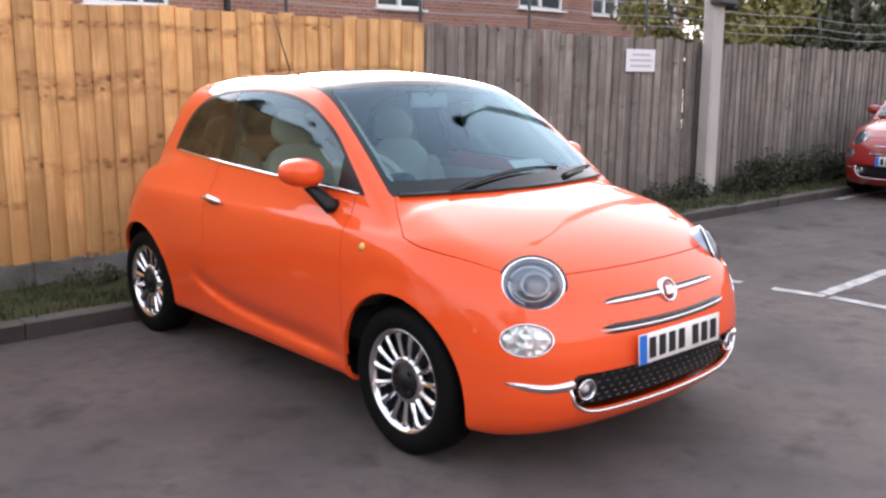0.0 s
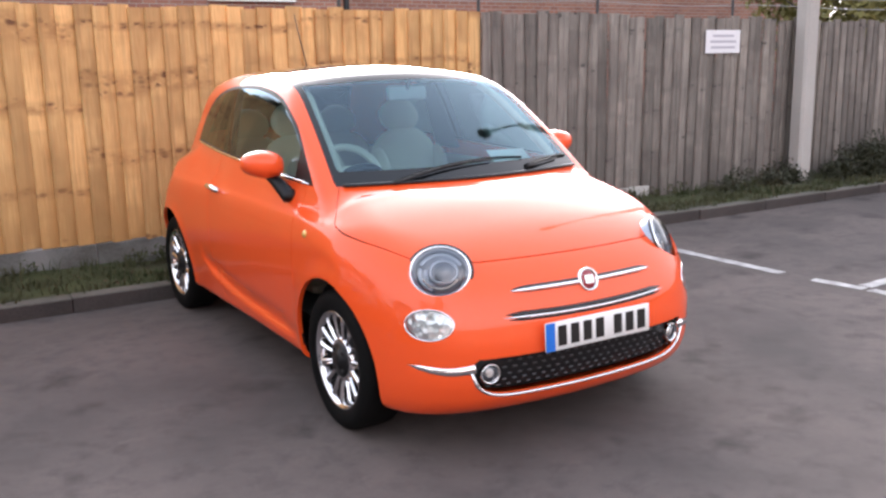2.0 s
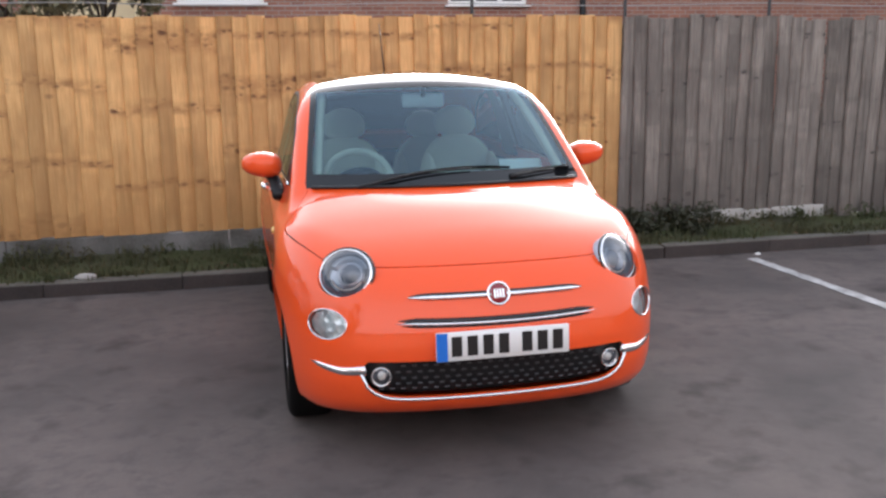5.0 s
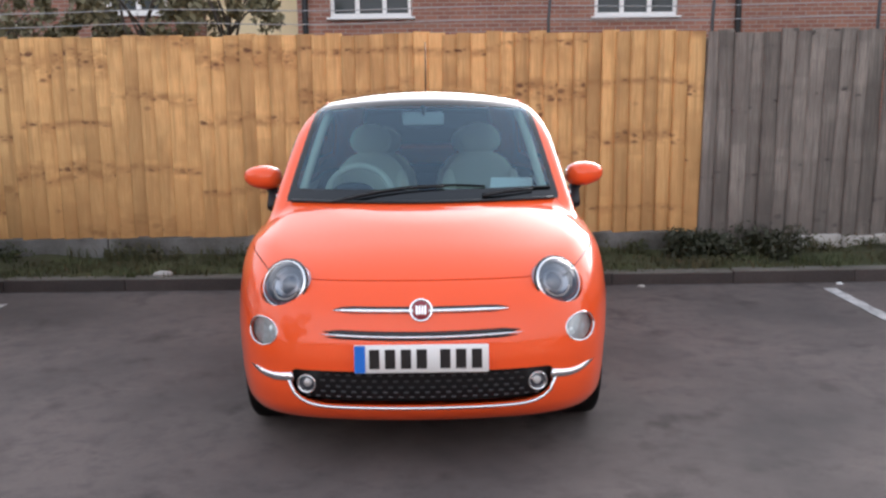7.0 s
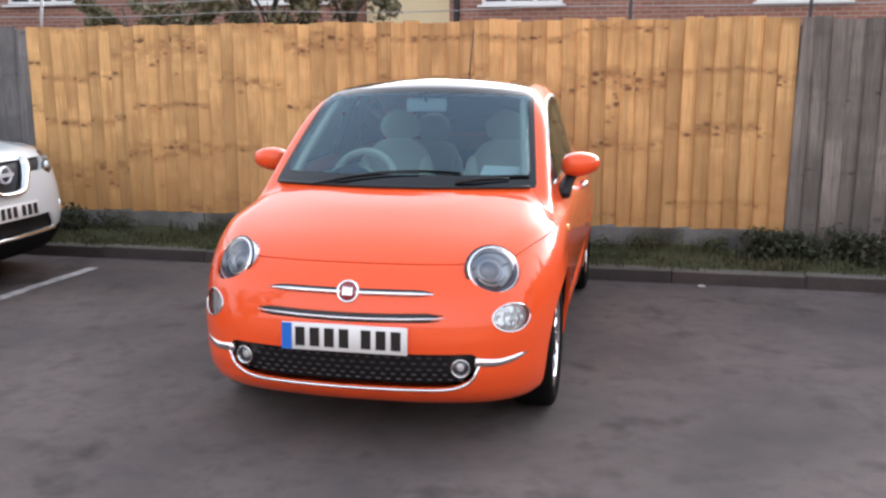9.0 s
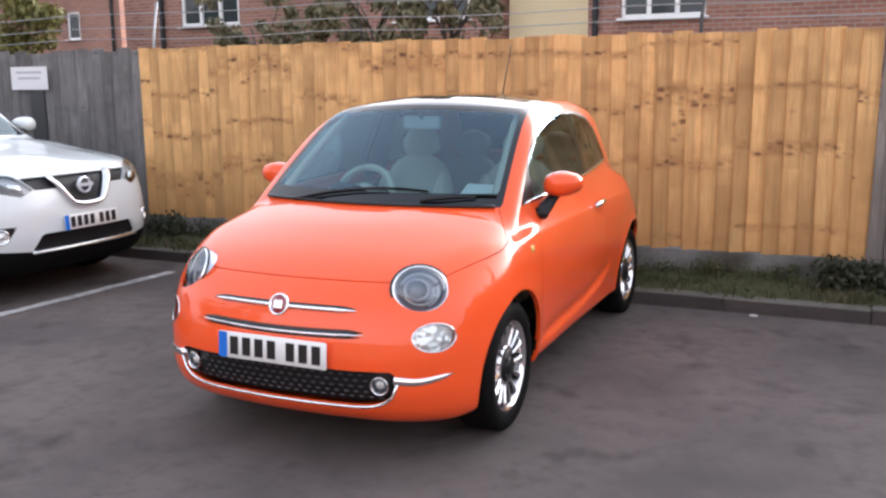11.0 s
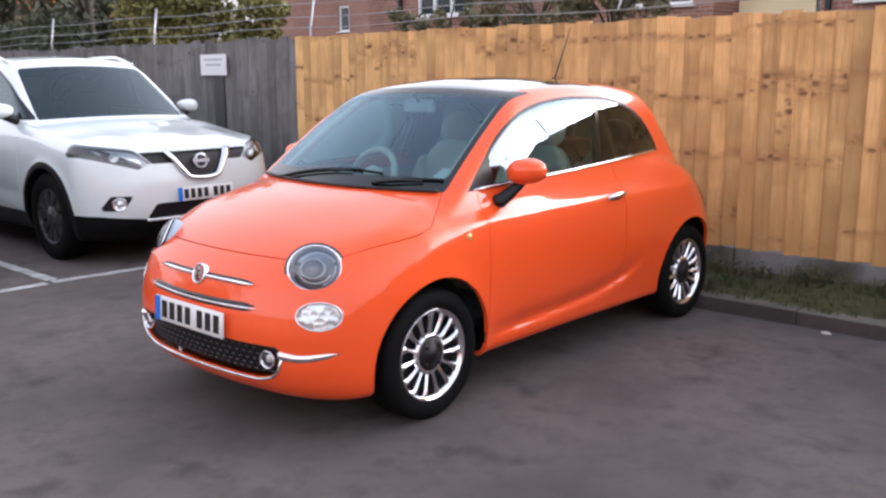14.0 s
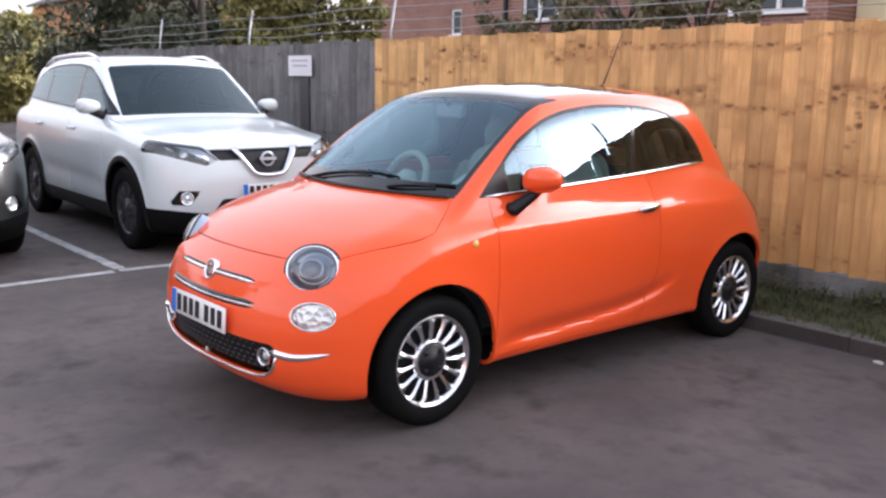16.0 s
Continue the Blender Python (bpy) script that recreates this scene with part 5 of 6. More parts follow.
# ---- setting materials ----
def wood(name, light, dark, knot, spread, rough, knots=0.3, stain=0.5, smear=1.0):
    """Sawn board: long grain, knots, and stains that run across; every board differs."""
    m = bpy.data.materials.new(name)
    m.use_nodes = True
    n, l = m.node_tree.nodes, m.node_tree.links
    b = n["Principled BSDF"]
    b.inputs["Roughness"].default_value = rough
    co, info = n.new("ShaderNodeTexCoord"), n.new("ShaderNodeObjectInfo")
    off = n.new("ShaderNodeVectorMath")
    off.operation = "MULTIPLY_ADD"
    off.inputs[1].default_value = (1, 1, 1)
    shift = n.new("ShaderNodeMath")
    shift.operation = "MULTIPLY"
    shift.inputs[1].default_value = 97.0
    l.new(info.outputs["Random"], shift.inputs[0])
    l.new(co.outputs["Object"], off.inputs[0])
    l.new(shift.outputs[0], off.inputs[2])

    def noise_at(scale, stretch, detail=5, rough_n=0.55):
        mp = n.new("ShaderNodeMapping")
        mp.inputs["Scale"].default_value = stretch
        t = n.new("ShaderNodeTexNoise")
        t.inputs["Scale"].default_value, t.inputs["Detail"].default_value, t.inputs["Roughness"].default_value = scale, detail, rough_n
        l.new(off.outputs[0], mp.inputs[0])
        l.new(mp.outputs[0], t.inputs["Vector"])
        return t.outputs[0]

    def ramp(src, a, b_, lo=0.0, hi=1.0):
        r = n.new("ShaderNodeMapRange")
        r.inputs["From Min"].default_value, r.inputs["From Max"].default_value = a, b_
        r.inputs["To Min"].default_value, r.inputs["To Max"].default_value = lo, hi
        l.new(src, r.inputs["Value"])
        return r.outputs[0]

    def mix(f, a, b_):
        x = n.new("ShaderNodeMix")
        x.data_type = "RGBA"
        l.new(f, x.inputs["Factor"])
        for k, c in (("A", a), ("B", b_)):
            if isinstance(c, tuple):
                x.inputs[k].default_value = (*c, 1)
            else:
                l.new(c, x.inputs[k])
        return x.outputs["Result"]

    grain = noise_at(9, (14, 14, 0.7))
    col = mix(ramp(grain, 0.3, 0.75), light, dark)
    band = noise_at(1.7, (0.02, 0.02, 1.0), 1)
    col = mix(ramp(band, 0.47, 0.50, 0.0, 0.30), col, tuple(c * 0.62 for c in dark))
    streak = noise_at(22, (1, 1, 0.05), 3)
    col = mix(ramp(streak, 0.50, 0.68, 0.0, 0.55), col, tuple(c * 0.55 for c in dark))
    patch = noise_at(1.6, (1.5, 1, 1.2), 3)
    col = mix(ramp(patch, 0.42, 0.72, 0.0, stain), col, tuple(c * 0.55 for c in dark))
    mp = n.new("ShaderNodeMapping")
    mp.inputs["Scale"].default_value = (15, 2, 24)
    vo = n.new("ShaderNodeTexVoronoi")
    vo.inputs["Scale"].default_value = 1.0
    l.new(off.outputs[0], mp.inputs[0])
    l.new(mp.outputs[0], vo.inputs["Vector"])
    sep = n.new("ShaderNodeSeparateColor")
    l.new(vo.outputs["Color"], sep.inputs[0])
    size = ramp(sep.outputs[0], 1 - knots, 1.0, 0.0, 0.52)
    near = n.new("ShaderNodeMath")
    near.operation = "SUBTRACT"
    l.new(size, near.inputs[0])
    l.new(vo.outputs["Distance"], near.inputs[1])
    # whorls of knots at the same height on neighbouring boards of one log
    def calc(op, a, b_=0.0, c=0.0):
        x = n.new("ShaderNodeMath")
        x.operation = op
        for k, v in enumerate((a, b_, c)):
            if isinstance(v, float):
                x.inputs[k].default_value = v
            else:
                l.new(v, x.inputs[k])
        return x.outputs[0]

    place, here = n.new("ShaderNodeSeparateXYZ"), n.new("ShaderNodeSeparateXYZ")
    l.new(info.outputs["Location"], place.inputs[0])
    l.new(co.outputs["Object"], here.inputs[0])
    log = calc("FLOOR", calc("MULTIPLY_ADD", place.outputs[0], 1.27, 0.3))
    wh = n.new("ShaderNodeTexWhiteNoise")
    wh.noise_dimensions = "1D"
    l.new(log, wh.inputs["W"])
    rise = calc("MULTIPLY_ADD", here.outputs[2], 2.1, calc("MULTIPLY", wh.outputs["Value"], 9.0))
    wav = n.new("ShaderNodeTexNoise")
    wav.noise_dimensions = "1D"
    wav.inputs["Scale"].default_value = 0.9
    l.new(rise, wav.inputs["W"])
    rise = calc("ADD", calc("MULTIPLY_ADD", wav.outputs[0], 1.6, rise), calc("MULTIPLY", info.outputs["Random"], 0.16))
    away = calc("ABSOLUTE", calc("SUBTRACT", calc("FRACT", rise), 0.5))
    whorl = ramp(away, 0.10, 0.04)
    stray = ramp(noise_at(2.2, (1, 1, 1), 2), 0.66, 0.72)
    col = mix(calc("MULTIPLY", ramp(away, 0.17, 0.02), ramp(noise_at(9, (0.8, 1, 1.4), 3), 0.36, 0.60, 0.0, smear)), col, tuple(0.5 * (p + q) for p, q in zip(dark, knot)))
    col = mix(calc("MULTIPLY", calc("MAXIMUM", whorl, stray), ramp(near.outputs[0], -0.24, 0.16)), col, knot)
    # blotchy stains plus shade painted into the colour, growing towards the board's foot
    low_stain_shade = calc("MULTIPLY", ramp(here.outputs[2], 0.80, 0.02), ramp(noise_at(4, (1, 1, 0.5), 4), 0.30, 0.60, 0.25, 1.0))
    col = mix(low_stain_shade, col, tuple(0.6 * p + 0.4 * q for p, q in zip(dark, knot)))
    hsv, val = n.new("ShaderNodeHueSaturation"), ramp(info.outputs["Random"], 0, 1, 1 - spread, 1 + spread)
    l.new(val, hsv.inputs["Value"])
    l.new(col, hsv.inputs["Color"])
    l.new(hsv.outputs[0], b.inputs["Base Color"])
    bp = n.new("ShaderNodeBump")
    bp.inputs["Strength"].default_value, bp.inputs["Distance"].default_value = 0.35, 0.004
    l.new(grain, bp.inputs["Height"])
    l.new(bp.outputs[0], b.inputs["Normal"])
    return m


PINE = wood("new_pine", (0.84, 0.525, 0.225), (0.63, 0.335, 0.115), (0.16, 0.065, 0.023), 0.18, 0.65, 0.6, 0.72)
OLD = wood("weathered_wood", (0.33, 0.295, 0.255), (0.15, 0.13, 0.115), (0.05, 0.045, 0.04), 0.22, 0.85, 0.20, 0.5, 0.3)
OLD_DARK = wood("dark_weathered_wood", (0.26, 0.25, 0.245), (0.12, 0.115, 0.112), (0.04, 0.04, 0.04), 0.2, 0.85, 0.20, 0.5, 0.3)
CONCRETE = material("concrete", (0.200, 0.196, 0.188), 0.9, grain=0.3, scale=60, bump=0.5, blotch=0.95, blotch_scale=3.2, second=(0.046, 0.043, 0.031))
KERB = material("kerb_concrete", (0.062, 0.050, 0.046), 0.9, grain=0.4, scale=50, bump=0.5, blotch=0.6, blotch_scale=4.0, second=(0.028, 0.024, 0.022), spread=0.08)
KERB_TOP = material("pale_kerb_top", (0.150, 0.138, 0.120), 0.9, grain=0.4, scale=50, bump=0.5, blotch=0.6, blotch_scale=5.0, second=(0.05, 0.048, 0.036))
PALE_CONCRETE = material("pole_concrete", (0.46, 0.44, 0.41), 0.85, grain=0.25, scale=70, bump=0.3, blotch=0.25)
SOIL = material("soil", (0.036, 0.029, 0.016), 0.95, grain=0.6, scale=45, bump=1.0, blotch=0.9, blotch_scale=2.2, second=(0.046, 0.058, 0.015))
GRASS = material("grass", (0.040, 0.052, 0.015), 0.8, blotch=0.9, blotch_scale=1.6, second=(0.088, 0.070, 0.035))
LEAF = material("leaf", (0.050, 0.062, 0.030), 0.6, blotch=0.7, blotch_scale=1.2, second=(0.10, 0.095, 0.05))
LEAF_OLIVE = material("olive_leaf", (0.14, 0.13, 0.07), 0.7, blotch=0.6, blotch_scale=3.0, second=(0.16, 0.14, 0.08))
IVY = material("ivy_leaf", (0.026, 0.032, 0.014), 0.6, blotch=0.6, blotch_scale=2.0, second=(0.045, 0.04, 0.018))
ORANGE_WALL = material("orange_brick", (0.52, 0.24, 0.10), 0.9, grain=0.2, scale=20, blotch=0.3)
LEAF_YELLOW = material("yellow_leaf", (0.21, 0.19, 0.055), 0.6, blotch=0.6, blotch_scale=1.0, second=(0.09, 0.09, 0.025))
LEAF_DRY = material("dry_leaf", (0.10, 0.06, 0.03), 0.7, spread=0.2)
BARK = material("bark", (0.09, 0.075, 0.06), 0.9, grain=0.5, scale=30, bump=0.8)
LINE_PAINT = material("line_paint", (0.62, 0.61, 0.60), 0.75, grain=0.45, scale=60, blotch=0.6, blotch_scale=9, second=(0.13, 0.12, 0.115), bump=0.2)
STEEL = material("galvanised_steel", (0.36, 0.37, 0.38), 0.5, metal=0.8, grain=0.2, scale=30)
DARK_STEEL = material("dark_steel", (0.05, 0.052, 0.055), 0.5, metal=0.3)
SIGN_WHITE = material("sign_white", (0.74, 0.74, 0.76), 0.4, blotch=0.1)
SIGN_INK = material("sign_ink", (0.42, 0.42, 0.47), 0.5)
UPVC = material("white_window_frame", (0.78, 0.78, 0.77), 0.35)
SLATE = material("roof_slate", (0.09, 0.075, 0.07), 0.7, grain=0.4, scale=20)
# yellow render with its base colour raised to stand in for sunlight
RENDER_SUNLIT = material("sunlit_yellow_render", (0.90, 0.78, 0.50), 0.85, grain=0.2, scale=40, blotch=0.15)
WINDOW_DARK = material("house_window", (0.035, 0.045, 0.05), 0.05)


def asphalt():
    m = bpy.data.materials.new("asphalt")
    m.use_nodes = True
    n, l = m.node_tree.nodes, m.node_tree.links
    b = n["Principled BSDF"]
    b.inputs["Roughness"].default_value = 0.88
    co = n.new("ShaderNodeTexCoord")

    def tex(scale, detail=5, rough=0.6):
        t = n.new("ShaderNodeTexNoise")
        t.inputs["Scale"].default_value, t.inputs["Detail"].default_value, t.inputs["Roughness"].default_value = scale, detail, rough
        l.new(co.outputs["Object"], t.inputs["Vector"])
        return t.outputs[0]

    def mix(f, lo, hi, a, c):
        r, x = n.new("ShaderNodeMapRange"), n.new("ShaderNodeMix")
        x.data_type = "RGBA"
        r.inputs["From Min"].default_value, r.inputs["From Max"].default_value = lo, hi
        l.new(f, r.inputs["Value"])
        l.new(r.outputs[0], x.inputs["Factor"])
        for k, v in (("A", a), ("B", c)):
            if isinstance(v, tuple):
                x.inputs[k].default_value = (*v, 1)
            else:
                l.new(v, x.inputs[k])
        return x.outputs["Result"]

    grit = tex(220, 3)
    col = mix(grit, 0.3, 0.7, (0.084, 0.067, 0.062), (0.158, 0.128, 0.118))
    col = mix(tex(0.9, 4), 0.40, 0.68, col, (0.066, 0.056, 0.053))
    col = mix(tex(8.0, 8, 0.7), 0.48, 0.74, col, (0.062, 0.052, 0.050))
    col = mix(tex(2.6, 6, 0.55), 0.56, 0.73, col, (0.036, 0.029, 0.027))
    l.new(col, b.inputs["Base Color"])
    bp = n.new("ShaderNodeBump")
    bp.inputs["Strength"].default_value, bp.inputs["Distance"].default_value = 0.5, 0.006
    l.new(grit, bp.inputs["Height"])
    l.new(bp.outputs[0], b.inputs["Normal"])
    return m


def brickwork():
    m = bpy.data.materials.new("red_brick")
    m.use_nodes = True
    n, l = m.node_tree.nodes, m.node_tree.links
    b = n["Principled BSDF"]
    b.inputs["Roughness"].default_value = 0.9
    co, mp, br = n.new("ShaderNodeTexCoord"), n.new("ShaderNodeMapping"), n.new("ShaderNodeTexBrick")
    mp.inputs["Rotation"].default_value = (radians(90), 0, 0)
    br.inputs["Scale"].default_value = 1.0
    br.inputs["Brick Width"].default_value, br.inputs["Row Height"].default_value, br.inputs["Mortar Size"].default_value = 0.225, 0.075, 0.008
    br.inputs["Color1"].default_value, br.inputs["Color2"].default_value, br.inputs["Mortar"].default_value = (0.44, 0.20, 0.14, 1), (0.32, 0.135, 0.10, 1), (0.42, 0.36, 0.31, 1)
    l.new(co.outputs["Object"], mp.inputs[0])
    l.new(mp.outputs[0], br.inputs["Vector"])
    no, mx = n.new("ShaderNodeTexNoise"), n.new("ShaderNodeMix")
    mx.data_type, mx.blend_type = "RGBA", "MULTIPLY"
    no.inputs["Scale"].default_value = 0.8
    l.new(co.outputs["Object"], no.inputs["Vector"])
    mx.inputs["Factor"].default_value = 0.5
    l.new(br.outputs["Color"], mx.inputs["A"])
    l.new(no.outputs[0], mx.inputs["B"])
    l.new(mx.outputs["Result"], b.inputs["Base Color"])
    bp = n.new("ShaderNodeBump")
    bp.inputs["Strength"].default_value, bp.inputs["Distance"].default_value = 0.4, 0.01
    bp.invert = True
    l.new(br.outputs["Fac"], bp.inputs["Height"])
    l.new(bp.outputs[0], b.inputs["Normal"])
    return m


ASPHALT, BRICK = asphalt(), brickwork()
rng = random.Random(7)
FENCE_Y = 3.43


# ---- ground, kerb, verge ----
bm = bmesh.new()
vs = [bm.verts.new(p) for p in ((-700, -700, 0), (700, -700, 0), (700, 700, 0), (-700, 700, 0))]
bm.faces.new(vs)
tagged(part("ground", bm, ASPHALT, smooth=False), "worn dark grey asphalt with stains", "ground", kind="structure")


def line(x0, y0, x1, y1, w=0.095):
    """A worn painted line, its ends and sides a little ragged."""
    bm = bmesh.new()
    a, b = Vector((x0, y0, 0)), Vector((x1, y1, 0))
    d = (b - a).normalized()
    s = Vector((-d.y, d.x, 0))
    k = max(4, int((b - a).length / 0.06))
    rows = []
    for i in range(k + 1):
        p = a + (b - a) * i / k
        rows.append([bm.verts.new(p + s * (e * (w / 2 + rng.uniform(-0.008, 0.005))) + Vector((0, 0, 0.005))) for e in (-1, 1)])
    for p, q in zip(rows, rows[1:]):
        bm.faces.new((p[0], q[0], q[1], p[1]))
    tagged(part("parking_line", bm, LINE_PAINT, smooth=False), "worn white painted parking line on the asphalt", "road marking", "parking lines", "structure")


line(3.00, -4.2, 3.005, 0.10)
line(3.00, 0.14, 2.955, 0.49)
line(2.945, 0.73, 2.925, 2.36)
line(3.06, 0.175, 4.20, 0.21)
line(4.30, 0.215, 7.6, 0.30)
line(-3.07, -4.5, -3.17, 0.07)
line(-3.185, 0.12, -3.04, 2.21)
line(-7.8, 0.15, -3.25, 0.15)
line(8.0, 2.42, 11, 2.46)

kerb = tagged(new("kerb"), "dark weathered concrete kerb stones along the verge", "kerb", kind="structure")
bm = bmesh.new()
box(bm, (0, 0, 0.02), (0.912, 0.125, 0.16), bevel=0.010, seg=2)
kerb_mesh = bpy.data.meshes.new("kerb_stone")
bm.to_mesh(kerb_mesh)
bm.free()
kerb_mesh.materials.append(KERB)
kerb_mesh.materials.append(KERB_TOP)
# upward faces take the paler material, all others the dark one
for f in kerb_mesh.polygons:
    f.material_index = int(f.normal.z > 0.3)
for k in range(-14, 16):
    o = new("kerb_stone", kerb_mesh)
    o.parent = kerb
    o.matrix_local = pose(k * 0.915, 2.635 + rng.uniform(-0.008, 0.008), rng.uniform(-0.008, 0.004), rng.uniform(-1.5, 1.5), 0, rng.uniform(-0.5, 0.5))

bm = bmesh.new()
nx, ny = 260, 12
grid = []
for i in range(nx + 1):
    row = []
    for j in range(ny + 1):
        x, y = -13 + 27 * i / nx, 2.605 + 0.885 * j / ny
        h = 0.085 + 0.035 * noise.noise(Vector((x * 1.7, y * 3, 0))) + 0.014 * noise.noise(Vector((x * 9, y * 9, 3))) + (0.05 + 0.05 * noise.noise(Vector((x * 2.3, 7, 1)))) * (j / ny) ** 3
        row.append(bm.verts.new((x, y, h)))
    grid.append(row)
for a, b in zip(grid, grid[1:]):
    for j in range(ny):
        bm.faces.new((a[j], b[j], b[j + 1], a[j + 1]))
tagged(part("verge", bm, SOIL), "narrow mossy earth verge between kerb and fence", "verge", kind="structure")


def blades(name, label, mat, spots, height, count, spread, width=0.006, cat="grass"):
    """Tufts of thin bent blades round the spots, as one mesh."""
    v, f = [], []
    for x, y, z in spots:
        for _ in range(count):
            a, r = rng.uniform(0, 6.283), spread * math.sqrt(rng.random())
            px, py = x + r * math.cos(a), min(max(y + r * math.sin(a) * 0.7, 2.60), 3.38)
            h, lean, b = height * rng.uniform(0.4, 1.15), rng.uniform(0.2, 0.9), rng.uniform(0, 6.283)
            dx, dy = math.cos(b), math.sin(b)
            w = width * rng.uniform(0.6, 1.2)
            k = len(v)
            v += [(px - dy * w, py + dx * w, z - 0.02), (px + dy * w, py - dx * w, z - 0.02), (px + dx * h * lean * 0.35 + dy * w * 0.7, py + dy * h * lean * 0.35 - dx * w * 0.7, z + h * 0.6), (px + dx * h * lean * 0.35 - dy * w * 0.7, py + dy * h * lean * 0.35 + dx * w * 0.7, z + h * 0.6), (px + dx * h * lean, py + dy * h * lean, z + h * (1 - 0.4 * lean))]
            f += [(k, k + 1, k + 2, k + 3), (k + 3, k + 2, k + 4)]
    me = bpy.data.meshes.new(name)
    me.from_pydata(v, [], f)
    return tagged(link(name, me, mat), label, cat, kind="stuff")


def leaves(name, label, mat, spots, count, spread, size, cat="plant", flat=1.0):
    """Clumps of small folded leaves round the spots (x, y, z, radius), as one mesh."""
    v, f = [], []
    for x, y, z, r in spots:
        for _ in range(count):
            d = Vector((rng.gauss(0, 1), rng.gauss(0, 1), rng.gauss(0, 1) * flat)).normalized() * r * spread * rng.random() ** 0.45
            c = Vector((x, y, z)) + d
            m = Euler((rng.uniform(-1.2, 1.2), rng.uniform(-1.2, 1.2), rng.uniform(0, 6.28))).to_matrix()
            s = size * rng.uniform(0.6, 1.4)
            k = len(v)
            v += [tuple(c + m @ Vector(q) * s) for q in ((-1, 0, 0), (0, -0.45, 0.15), (1, 0, 0), (0, 0.45, 0.15))]
            f += [(k, k + 1, k + 2), (k, k + 2, k + 3)]
    me = bpy.data.meshes.new(name)
    me.from_pydata(v, [], f)
    return tagged(link(name, me, mat), label, cat, kind="stuff")


spots = [(rng.uniform(-12, 13), rng.uniform(2.62, 3.36), 0.10) for _ in range(1150)]
blades("grass_tufts", "short straggly grass on the verge", GRASS, spots, 0.055, 14, 0.12)
blades("tall_grass", "longer dry grass along the fence foot", GRASS, [(rng.uniform(-12, 13), rng.uniform(3.2, 3.36), 0.11) for _ in range(110)], 0.13, 9, 0.08)
leaves("ivy_patches", "dark low ivy and weeds along the fence foot", IVY, [(rng.uniform(2.0, 3.0), rng.uniform(3.05, 3.34), rng.uniform(0.12, 0.24), rng.uniform(0.08, 0.17)) for _ in range(26)] + [(rng.uniform(5.0, 9.5), rng.uniform(3.05, 3.32), rng.uniform(0.11, 0.22), rng.uniform(0.10, 0.18)) for _ in range(30)] + [(rng.uniform(7.0, 9.6), rng.uniform(2.95, 3.3), rng.uniform(0.13, 0.45), rng.uniform(0.12, 0.22)) for _ in range(46)] + [(rng.uniform(-4.9, -3.6), rng.uniform(3.15, 3.33), rng.uniform(0.13, 0.22), 0.14) for _ in range(12)], 150, 1.0, 0.022)
leaves("low_weeds", "low olive weeds growing against the concrete boards", GRASS, [(rng.uniform(-6, 6), rng.uniform(3.22, 3.34), rng.uniform(0.11, 0.18), rng.uniform(0.05, 0.12)) for _ in range(70)], 70, 1.0, 0.016)
leaves("fallen_leaves", "dry brown fallen leaves on the verge", LEAF_DRY, [(rng.uniform(-11, 12), rng.uniform(2.72, 3.3), 0.105, 0.12) for _ in range(110)], 4, 1.0, 0.02, "leaves", 0.05)


def pebble(x, y, z, size, mat, label):
    bm = bmesh.new()
    bmesh.ops.create_icosphere(bm, subdivisions=2, radius=1)
    for v in bm.verts:
        q = v.co * (1 + 0.22 * noise.noise(v.co * 1.7 + Vector((x, y, 0))))
        v.co = Vector((q.x * size, q.y * size * 0.6, max(q.z, -0.4) * size * 0.4 + size * 0.16)) + Vector((x, y, z))
    tagged(part("pebble", bm, mat), label, "stone")


pebble(-2.02, 2.66, 0.098, 0.075, PALE_CONCRETE, "pale flat stone lying on the kerb")
pebble(3.06, 2.50, 0.0, 0.028, PAPER, "small white chip lying on the asphalt by the kerb")
pebble(1.58, 2.50, 0.0, 0.030, PALE_CONCRETE, "small pale stone lying on the asphalt by the kerb")


# ---- fences ----
def board_mesh(name, w, h, mat, wob=0.0):
    """A feather-edged board: thick at one side, thin at the other, slightly uneven at its top."""
    bm = bmesh.new()
    levels = [0, h * 0.33, h * 0.66, h]
    rows = []
    for z in levels:
        dx = wob * (z / h - 0.5) + (rng.uniform(-1, 1) * wob * 0.5 if wob else 0)
        e = rng.uniform(-0.003, 0.003) if z == h else 0
        rows.append([bm.verts.new(p) for p in ((dx - w / 2, 0.0, z), (dx - w / 2 + 0.001, -0.025, z + e), (dx - w * 0.41, -0.0315, z + e), (dx - w * 0.05, -0.0285, z), (dx + w * 0.27, -0.0185, z), (dx + w / 2 - 0.001, -0.005, z - e), (dx + w / 2, 0.0, z))])
    for a, b in zip(rows, rows[1:]):
        for k in range(7):
            bm.faces.new((a[k], a[(k + 1) % 7], b[(k + 1) % 7], b[k])).smooth = True
    bm.faces.new(rows[-1])
    bm.faces.new(rows[0][::-1])
    bmesh.ops.recalc_face_normals(bm, faces=bm.faces)
    for e in bm.edges:
        e.smooth = e.calc_face_angle(0) < radians(30)
    me = bpy.data.meshes.new(name)
    bm.to_mesh(me)
    bm.free()
    me.materials.append(mat)
    return me


